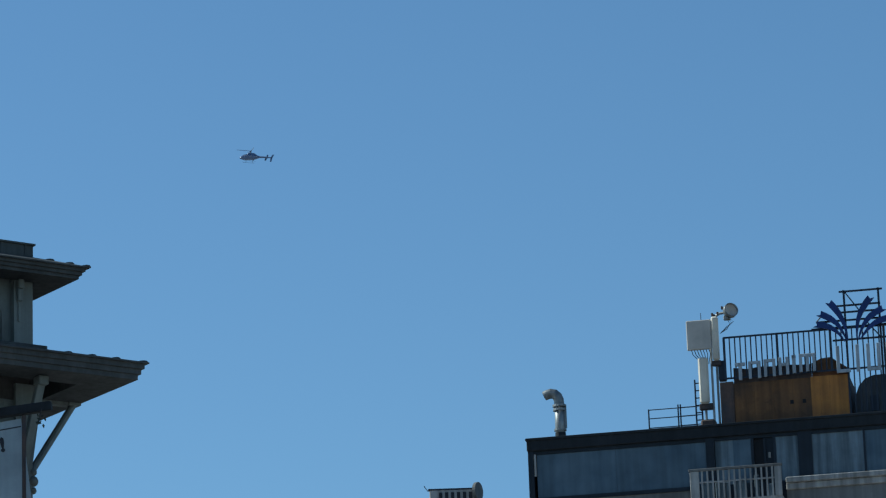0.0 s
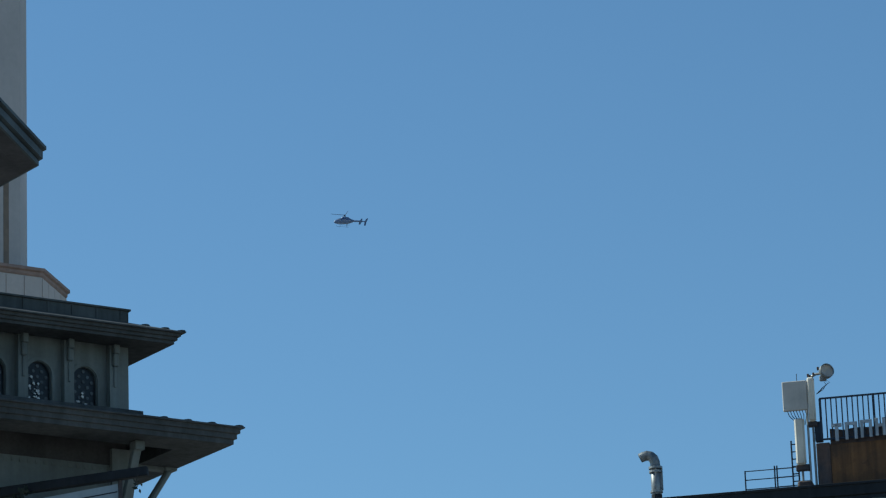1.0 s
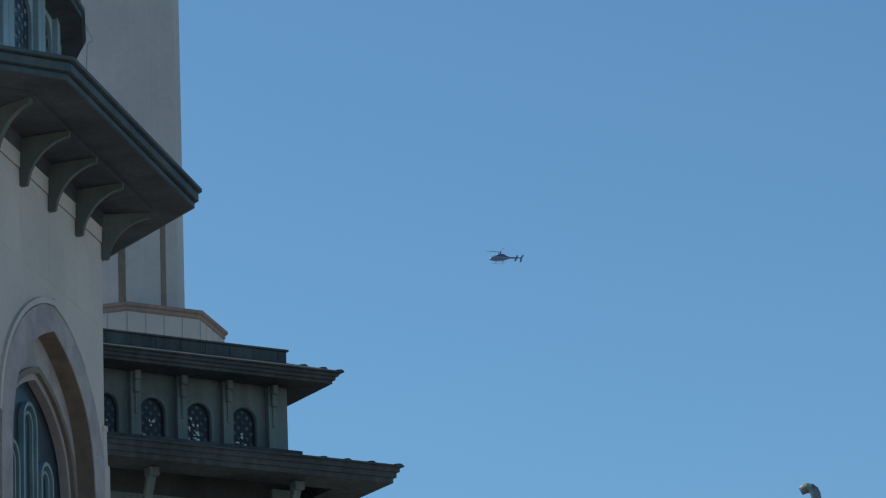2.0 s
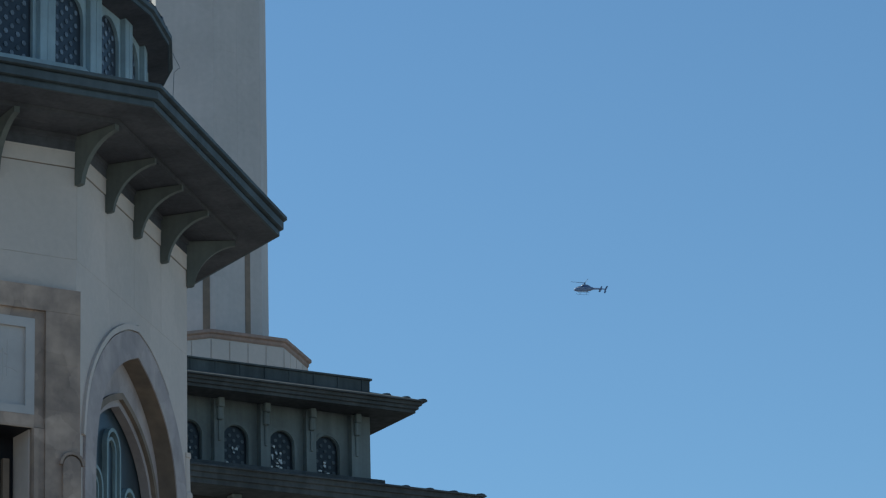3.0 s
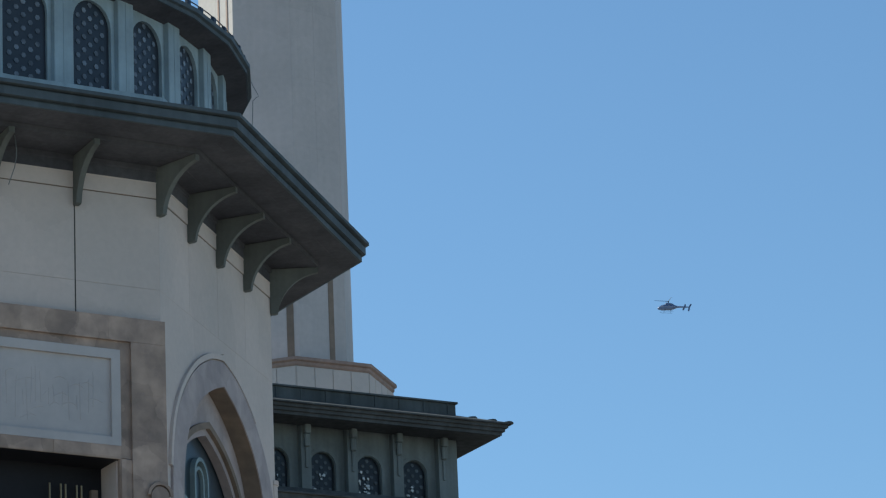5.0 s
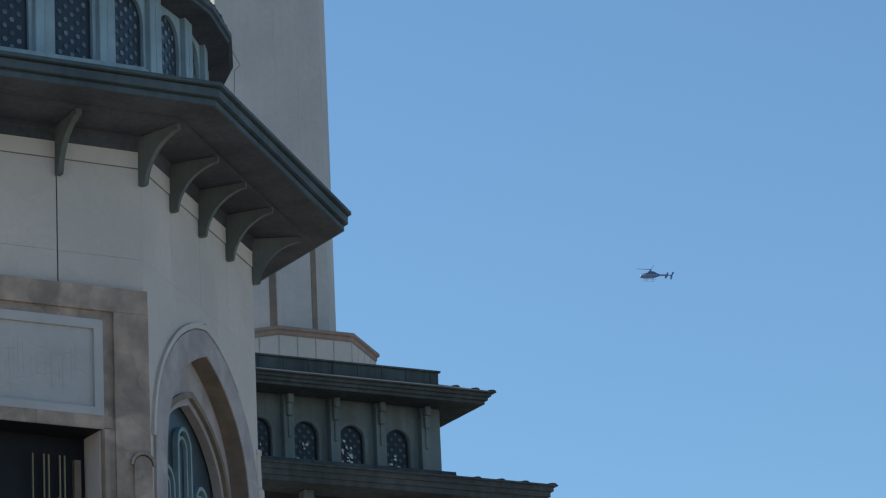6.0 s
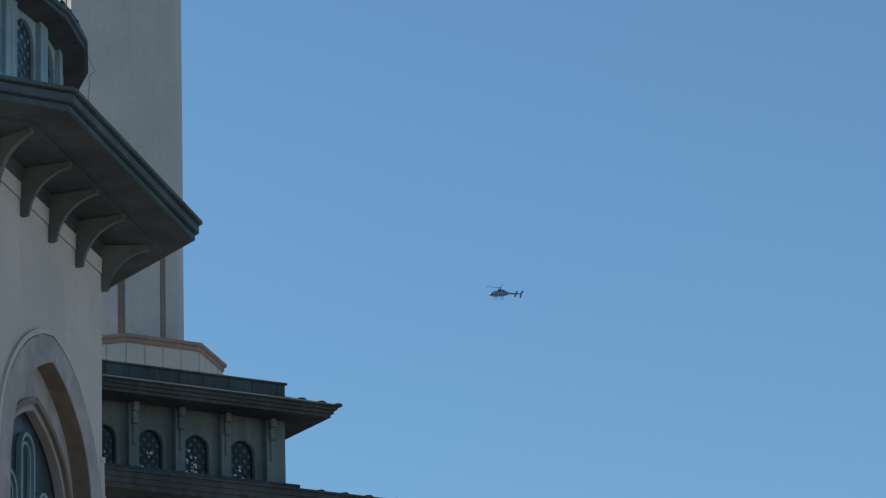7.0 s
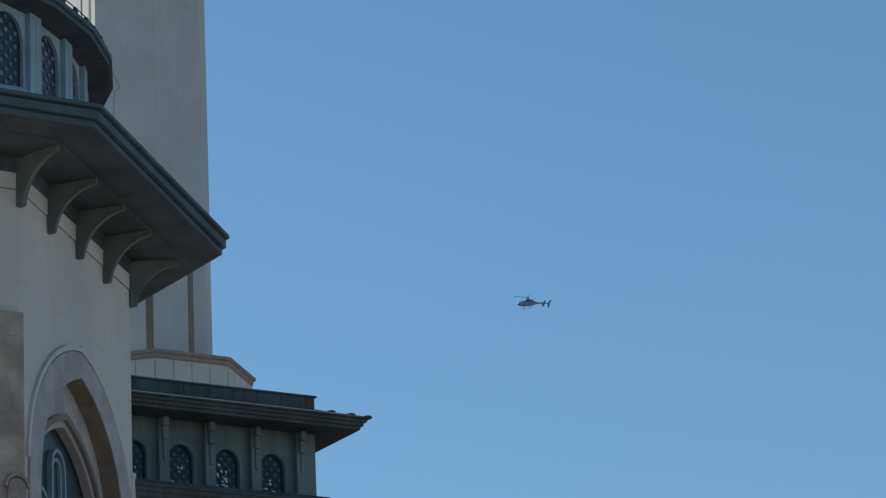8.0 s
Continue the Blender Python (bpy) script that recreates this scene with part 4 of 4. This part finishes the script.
part("upper_panel", extrude(bmesh.new(), [(8.33, 27.30), (9.38, 27.30), (9.36, 27.62), (9.1, 27.80), (8.9, 27.96), (8.62, 27.94), (8.33, 27.82)], 0.66, 0.72), BROWNSHEET, house, xf=BLK)
for x in (6.3, 7.2, 8.4, 9.25):
    part("stay", boxed(x, x + 0.05, 0.72, 1.6, 27.34, 27.5), RUST, house, xf=BLK)
for x in (7.66, 8.02):
    part("vent_hole", boxed(x, x + 0.1, 0.56, 0.60, 26.64, 26.75), DOORWOOD, house, xf=BLK)
shed = thing("grey_roof_shed", "grey rooftop shed with dark openings beside the sign", "housing")
part("body", extrude(bmesh.new(), [(9.52, 26.06), (12.5, 26.06), (12.5, 27.36), (10.1, 27.36), (9.85, 27.28), (9.65, 27.08), (9.52, 26.75)], 0.8, 2.6), SHEDGREY, shed, xf=BLK)
for i in range(4):
    part("opening", boxed(9.95 + i * 0.42, 10.2 + i * 0.42, 0.77, 0.81, 26.3, 26.75), BLACKSTEEL, shed, xf=BLK)

# picket railing on the housing
fence = thing("rooftop_railing", "black steel picket railing round the rooftop housing", "railing")
for z in (28.74, 27.52):
    part("rail", boxed(5.82, 12.5, 0.47, 0.51, z - 0.025, z + 0.025), BLACKSTEEL, fence, xf=BLK)
for i in range(43):
    x = 5.85 + i * 0.155
    wide = 0.026 if i % 10 else 0.05
    part("picket", boxed(x - wide, x + wide * 0.4, 0.48, 0.505, (27.5 if x < 9.3 else 26.1), 28.74), BLACKSTEEL, fence, xf=BLK)

# roof sign: pale raised shapes, not lettered, and a blue fan emblem on a steel frame
sign = thing("roof_sign", "pale raised shapes and blue fan emblem on steel frame", "sign")
x = 6.13
for i, (w, full) in enumerate(((0.30, 1), (0.36, 2), (0.34, 2), (0.30, 3), (0.12, 1), (0.48, 4))):
    bm = bmesh.new()
    z0, z1 = 27.42 + 0.02 * i, 27.93 + 0.025 * i
    if full == 1:
        box(bm, x + w / 2 - 0.05, x + w / 2 + 0.05, 0.38, 0.44, z0, z1, 0.008)
        box(bm, x, x + w, 0.38, 0.44, z1 - 0.09, z1 + 0.01, 0.008)
    else:
        n = 2 if full < 4 else 3
        for j in range(n):
            xx = x + j * (w - 0.09) / (n - 1)
            box(bm, xx, xx + 0.09, 0.38, 0.44, z0, z1, 0.008)
        zz = z1 - 0.09 if full != 3 else (z0 + z1) / 2
        box(bm, x, x + w, 0.385, 0.435, zz, zz + 0.09, 0.008)
    part("raised_shape", bm, LETTER, sign, "pale raised sign shape", xf=BLK)
    x += w + 0.09
for x, w in ((9.08, 0.40), (9.65, 0.10), (9.96, 0.40), (10.52, 0.42), (11.2, 0.4)):
    bm = bmesh.new()
    box(bm, x, x + 0.10, 0.36, 0.42, 27.40, 28.20, 0.008)
    if w > 0.2:
        box(bm, x, x + w, 0.365, 0.415, 27.40, 27.50, 0.008)
        if x > 9.5:
            box(bm, x + w - 0.1, x + w, 0.36, 0.42, 27.40, 28.20, 0.008)
    part("raised_shape", bm, LETTER, sign, "pale raised sign shape", xf=BLK)
for x in (9.40, 10.40):
    part("frame_post", boxed(x - 0.03, x + 0.03, 0.50, 0.56, 26.1, 29.88), BLACKSTEEL, sign, xf=BLK)
for z, x0, x1 in ((29.84, 9.26, 10.52), (29.42, 9.0, 10.44), (29.22, 9.2, 10.44), (28.98, 8.55, 10.9), (28.78, 8.4, 11.7), (28.40, 9.0, 11.7)):
    part("frame_rail", boxed(x0, x1, 0.50, 0.55, z - 0.025, z + 0.025), BLACKSTEEL, sign, xf=BLK)
for a, b in (((9.42, 29.84), (9.85, 29.2)), ((9.95, 28.98), (10.40, 28.4)), ((8.55, 28.98), (8.75, 29.2))):
    part("frame_brace", tubed([(a[0], 0.53, a[1]), (b[0], 0.53, b[1])], 0.02, 6), BLACKSTEEL, sign, xf=BLK)


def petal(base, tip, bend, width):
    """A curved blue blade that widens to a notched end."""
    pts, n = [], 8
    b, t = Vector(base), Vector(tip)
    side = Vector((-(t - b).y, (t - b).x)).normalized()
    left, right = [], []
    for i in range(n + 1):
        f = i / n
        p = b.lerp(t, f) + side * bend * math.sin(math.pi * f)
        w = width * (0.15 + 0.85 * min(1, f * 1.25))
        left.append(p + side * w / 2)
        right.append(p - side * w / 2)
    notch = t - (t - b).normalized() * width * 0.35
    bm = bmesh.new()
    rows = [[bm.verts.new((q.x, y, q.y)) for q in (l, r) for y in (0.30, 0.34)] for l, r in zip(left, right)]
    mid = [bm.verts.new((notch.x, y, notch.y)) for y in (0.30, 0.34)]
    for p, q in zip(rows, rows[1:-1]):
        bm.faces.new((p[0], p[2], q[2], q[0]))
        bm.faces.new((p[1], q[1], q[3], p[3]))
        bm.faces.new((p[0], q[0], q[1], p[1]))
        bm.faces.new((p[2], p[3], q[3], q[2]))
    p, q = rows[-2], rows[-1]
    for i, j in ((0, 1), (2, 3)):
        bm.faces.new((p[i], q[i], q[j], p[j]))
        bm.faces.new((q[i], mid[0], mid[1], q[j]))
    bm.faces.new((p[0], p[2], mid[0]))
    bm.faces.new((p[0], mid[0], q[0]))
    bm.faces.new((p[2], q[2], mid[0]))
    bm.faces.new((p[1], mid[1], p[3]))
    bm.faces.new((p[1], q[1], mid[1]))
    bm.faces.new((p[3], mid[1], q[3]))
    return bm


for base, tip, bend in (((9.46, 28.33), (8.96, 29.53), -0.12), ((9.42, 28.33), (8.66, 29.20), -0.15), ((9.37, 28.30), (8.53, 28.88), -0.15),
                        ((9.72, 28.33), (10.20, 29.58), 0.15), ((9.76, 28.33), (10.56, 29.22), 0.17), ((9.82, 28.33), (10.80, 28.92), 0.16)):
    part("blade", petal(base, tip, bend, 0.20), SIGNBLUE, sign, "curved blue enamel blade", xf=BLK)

# aerials
mast = thing("aerial_mast", "cream cellular aerials, square panel and small dish on steel poles", "antenna")
for x, z1 in ((5.43, 29.35), (5.58, 29.5), (5.20, 28.2)):
    part("pole", tubed([(x, 0.62, 26.0), (x, 0.62, z1)], 0.035, 8), STEEL, mast, xf=BLK)
part("square_panel", boxed(4.76, 5.48, 0.42, 0.54, 28.44, 29.32, 0.02), GREYPLASTIC, mast, "grey square antenna panel", xf=BLK)
part("panel_mount", boxed(5.40, 5.50, 0.50, 0.62, 28.7, 29.2), STEEL, mast, xf=BLK)
for x0, x1, z0, z1 in ((5.49, 5.70, 28.08, 29.40), (5.05, 5.34, 26.82, 28.20)):
    part("sector_aerial", boxed(x0, x1, 0.40, 0.56, z0, z1, 0.05), WHITEPLASTIC, mast, "cream sector aerial", xf=BLK)
part("clamp", boxed(5.02, 5.42, 0.50, 0.68, 26.66, 26.84, 0.02), RUST, mast, xf=BLK)
part("clamp", boxed(5.45, 5.72, 0.52, 0.70, 27.95, 28.10, 0.02), RUST, mast, xf=BLK)
part("equipment_box", boxed(5.62, 5.84, 0.6, 0.8, 27.5, 28.1, 0.02), BLACKSTEEL, mast, xf=BLK)
part("base_box", boxed(5.03, 5.46, 0.55, 1.0, 26.06, 26.38, 0.05), RUST, mast, xf=BLK)
for i in range(7):
    x = 4.86 + i * 0.085
    part("cable", tubed([(x, 0.5, 28.5), (x + 0.06, 0.5, 28.3), (5.18 + i * 0.03, 0.55, 28.02)], 0.012, 5), CABLE, mast, xf=BLK)
dish = bmesh.new()
lathe(dish, 18, [(0.0005, 0.0), (0.10, 0.015), (0.19, 0.06), (0.225, 0.10), (0.235, 0.10), (0.20, 0.045), (0.10, -0.005), (0.0005, -0.02)], 0, closed=False)
part("dish", dish, GREYPLASTIC, mast, "small drum-shaped dish", xf=BLK @ Matrix.Translation((6.06, 0.42, 29.50)) @ Matrix.Rotation(radians(32), 4, "Z") @ Matrix.Rotation(radians(80), 4, "X") @ Matrix.Scale(0.92, 4), smooth=True)
part("dish_shroud", lathe(bmesh.new(), 18, [(0.215, 0.0), (0.235, 0.0), (0.235, 0.16), (0.215, 0.16)], 0), STEEL, mast, xf=BLK @ Matrix.Translation((6.06, 0.42, 29.50)) @ Matrix.Rotation(radians(32), 4, "Z") @ Matrix.Rotation(radians(80), 4, "X") @ Matrix.Scale(0.92, 4), smooth=True)
part("dish_arm", tubed([(5.58, 0.6, 29.42), (5.75, 0.55, 29.5), (5.95, 0.5, 29.5)], 0.04, 7), STEEL, mast, xf=BLK)
for x, z in ((5.50, 29.44), (5.66, 29.46), (5.80, 29.62), (5.90, 29.36)):
    part("clamp", boxed(x, x + 0.06, 0.52, 0.62, z, z + 0.09, 0.01), RUST, mast, xf=BLK)
for q in range(3):
    part("cable", tubed([(5.95 + 0.04 * q, 0.5, 29.32), (6.05 + 0.05 * q, 0.5, 29.15 + 0.03 * q), (5.95, 0.5, 29.0 + 0.04 * q), (5.74, 0.55, 28.9)], 0.009, 5), CABLE, mast, xf=BLK)
part("whip_aerial", tubed([(5.2, 0.5, 29.3), (5.2, 0.5, 29.55)], 0.01, 5), BLACKSTEEL, mast, xf=BLK)
part("radio_unit", boxed(5.86, 6.06, 0.48, 0.62, 29.28, 29.42, 0.02), STEEL, mast, xf=BLK)

# flue with an elbow
flue = thing("roof_flue", "galvanised steel flue pipe with an elbow cowl on the roof edge", "flue")
part("pipe", tubed([(0.86, 0.8, 26.0), (0.86, 0.8, 27.24)], 0.15, 16), STEEL, flue, xf=BLK, smooth=True)
el = [(0.86, 0.8, 27.22), (0.85, 0.8, 27.35), (0.81, 0.8, 27.46), (0.73, 0.8, 27.535), (0.63, 0.8, 27.56), (0.52, 0.8, 27.54), (0.42, 0.8, 27.50)]
part("elbow", tubed(el, [0.15, 0.15, 0.15, 0.15, 0.15, 0.145, 0.14], 16), STEEL, flue, xf=BLK)
part("mouth", tubed([(0.419, 0.8, 27.499), (0.412, 0.8, 27.496)], 0.12, 14), BLACKSTEEL, flue, xf=BLK)
for z, r in ((27.14, 0.205), (27.02, 0.195), (26.42, 0.185)):
    part("collar", lathe(bmesh.new(), 16, [(0.13, z), (r, z), (r, z + 0.06), (0.13, z + 0.06)], 0), STEEL, flue, xf=BLK @ Matrix.Translation((0.86, 0.8, 0)))
part("foot", tubed([(0.86, 0.8, 26.0), (0.86, 0.8, 26.36)], 0.16, 14), FASCIA, flue, xf=BLK)
part("strap", boxed(1.0, 1.06, 0.76, 0.84, 26.5, 27.2), STEEL, flue, xf=BLK)

# low guard rail and ladder
guard = thing("roof_guard_rail", "thin dark steel guard rail on the roof edge", "railing")
for z in (26.88, 26.62, 26.34):
    part("rail", tubed([(3.46, 1.0, z), (4.9, 1.0, z)], 0.015, 6), BLACKSTEEL, guard, xf=BLK)
    part("rail", tubed([(4.33, 1.4, z + 0.1), (5.0, 1.4, z + 0.1)], 0.014, 6), BLACKSTEEL, guard, xf=BLK)
for x, z in ((3.46, 26.9), (4.33, 26.98), (4.40, 26.98)):
    part("post", tubed([(x, 1.0, 26.05), (x, 1.0, z)], 0.022, 6), BLACKSTEEL, guard, xf=BLK)
lad = thing("roof_ladder", "dark steel ladder beside the aerials", "ladder")
for x in (4.86, 5.04):
    part("stile", tubed([(x, 1.0, 26.05), (x, 1.0, 27.68)], 0.025, 6), BLACKSTEEL, lad, xf=BLK)
for i in range(7):
    part("rung", tubed([(4.86, 1.0, 26.25 + i * 0.22), (5.04, 1.0, 26.25 + i * 0.22)], 0.018, 6), BLACKSTEEL, lad, xf=BLK)

# ---- far roof sign between the buildings ----
FAR = site(13.98, 139.3, -5, 1.0)
far_block = thing("far_block", "plain grey block far behind carrying a small roof sign", "building")
part("body", boxed(-3, 6, -0.6, 9, 0, 29.6), RENDERGREY, far_block, xf=FAR)
far_sign = thing("far_roof_sign", "small weathered roof sign with dark bars and round end plate", "sign")
part("board", boxed(0.0, 1.78, 0.0, 0.15, 29.6, 30.98, 0.03), WHITEPAINT, far_sign, xf=FAR)
part("board_edge", boxed(-0.05, 1.80, -0.02, 0.17, 30.94, 31.0, 0.01), BLACKSTEEL, far_sign, xf=FAR)
for i in range(6):
    part("dark_bar", boxed(0.35 + i * 0.22, 0.47 + i * 0.22, -0.02, 0.0, 30.3, 30.85), INK, far_sign, xf=FAR)
bm = bmesh.new()
bmesh.ops.create_cone(bm, cap_ends=True, segments=20, radius1=0.34, radius2=0.34, depth=0.12, matrix=Matrix.Translation((1.78, 0.0, 30.86)) @ Matrix.Rotation(radians(62), 4, "Z") @ Matrix.Rotation(radians(90), 4, "X"))
part("round_plate", bm, RENDERGREY, far_sign, xf=FAR)
part("feeler", tubed([(-0.05, 0, 30.9), (-0.2, 0, 31.12)], 0.015, 5), BLACKSTEEL, far_sign, xf=FAR)

# ---- helicopter ----
HELI = Matrix.Translation((66.0, 1198.0, 364.8)) @ Matrix.Rotation(radians(8), 4, "Z") @ Matrix.Rotation(radians(2), 4, "Y")
heli = thing("helicopter", "small dark blue and white helicopter hovering in clear sky", "helicopter")


def hull(stations, n=14):
    """A body from (x, half width, half height, z) stations, nose to tail along x."""
    bm = bmesh.new()
    rows = [[bm.verts.new((x, w * math.cos(2 * math.pi * k / n), z + h * math.sin(2 * math.pi * k / n))) for k in range(n)] for x, w, h, z in stations]
    for p, q in zip(rows, rows[1:]):
        for k in range(n):
            bm.faces.new((p[k], p[(k + 1) % n], q[(k + 1) % n], q[k]))
    bm.faces.new(rows[0])
    bm.faces.new(rows[-1][::-1])
    return bm


part("fuselage", hull([(-3.9, 0.1, 0.1, -0.5), (-3.5, 0.55, 0.5, -0.4), (-2.6, 0.9, 0.85, -0.2), (-1.2, 1.0, 1.0, 0.0), (0.6, 0.95, 0.95, 0.05), (1.8, 0.6, 0.65, 0.15), (2.6, 0.32, 0.36, 0.25)]), HELIHAZED, heli, "dark blue lower fuselage", xf=HELI, smooth=True)
part("stripe", hull([(-2.8, 0.92, 0.12, 0.05), (-1.2, 1.03, 0.16, 0.1), (0.6, 0.98, 0.16, 0.12), (1.8, 0.63, 0.12, 0.2)]), HELIWHITE, heli, "white side stripe", xf=HELI)
part("engine_cowl", hull([(-1.4, 0.3, 0.2, 0.9), (-0.8, 0.6, 0.45, 1.05), (0.8, 0.6, 0.42, 1.0), (2.0, 0.2, 0.15, 0.6)]), HELIHAZED, heli, xf=HELI, smooth=True)
part("tail_boom", hull([(2.4, 0.34, 0.36, 0.25), (6.2, 0.16, 0.16, 0.3), (6.9, 0.12, 0.12, 0.35)], 10), HELIHAZED, heli, xf=HELI, smooth=True)
part("tail_fin", extrude(bmesh.new(), [(6.1, -1.1), (6.6, -1.1), (6.9, 0.2), (7.5, 1.4), (7.0, 1.4), (6.3, 0.3)], -0.06, 0.06), HELIHAZED, heli, xf=HELI)
part("stabiliser", boxed(4.6, 5.2, -1.0, 1.0, 0.25, 0.32), HELIHAZED, heli, xf=HELI)
for y in (-1.0, 1.0):
    part("end_plate", extrude(bmesh.new(), [(4.5, -0.5), (5.1, -0.5), (5.4, 0.9), (4.9, 0.9)], y - 0.04, y + 0.04), HELIHAZED, heli, xf=HELI)
    part("skid", tubed([(-2.9, y * 1.1, -1.35), (-2.4, y * 1.1, -1.6), (1.2, y * 1.1, -1.6)], 0.035, 6), BLACKSTEEL, heli, xf=HELI)
    for x in (-1.6, 0.5):
        part("skid_leg", tubed([(x, y * 0.6, -0.8), (x, y * 1.1, -1.6)], 0.05, 6), BLACKSTEEL, heli, xf=HELI)
part("rotor_mast", tubed([(-0.2, 0, 1.3), (-0.2, 0, 2.2)], 0.2, 8), BLACKSTEEL, heli, xf=HELI)
for a, rise in ((178, 0.1), (92, 0.7), (-88, -0.1)):
    ar = radians(a)
    part("rotor_blade", tubed([(-0.2, 0, 2.05), (-0.2 + 4.6 * math.cos(ar), 4.6 * math.sin(ar), 2.1 + rise)], [0.10, 0.07], 5), HELIHAZED, heli, xf=HELI)
part("tail_rotor", boxed(6.75, 6.85, 0.12, 0.16, -0.5, 1.2), HELIHAZED, heli, xf=HELI)
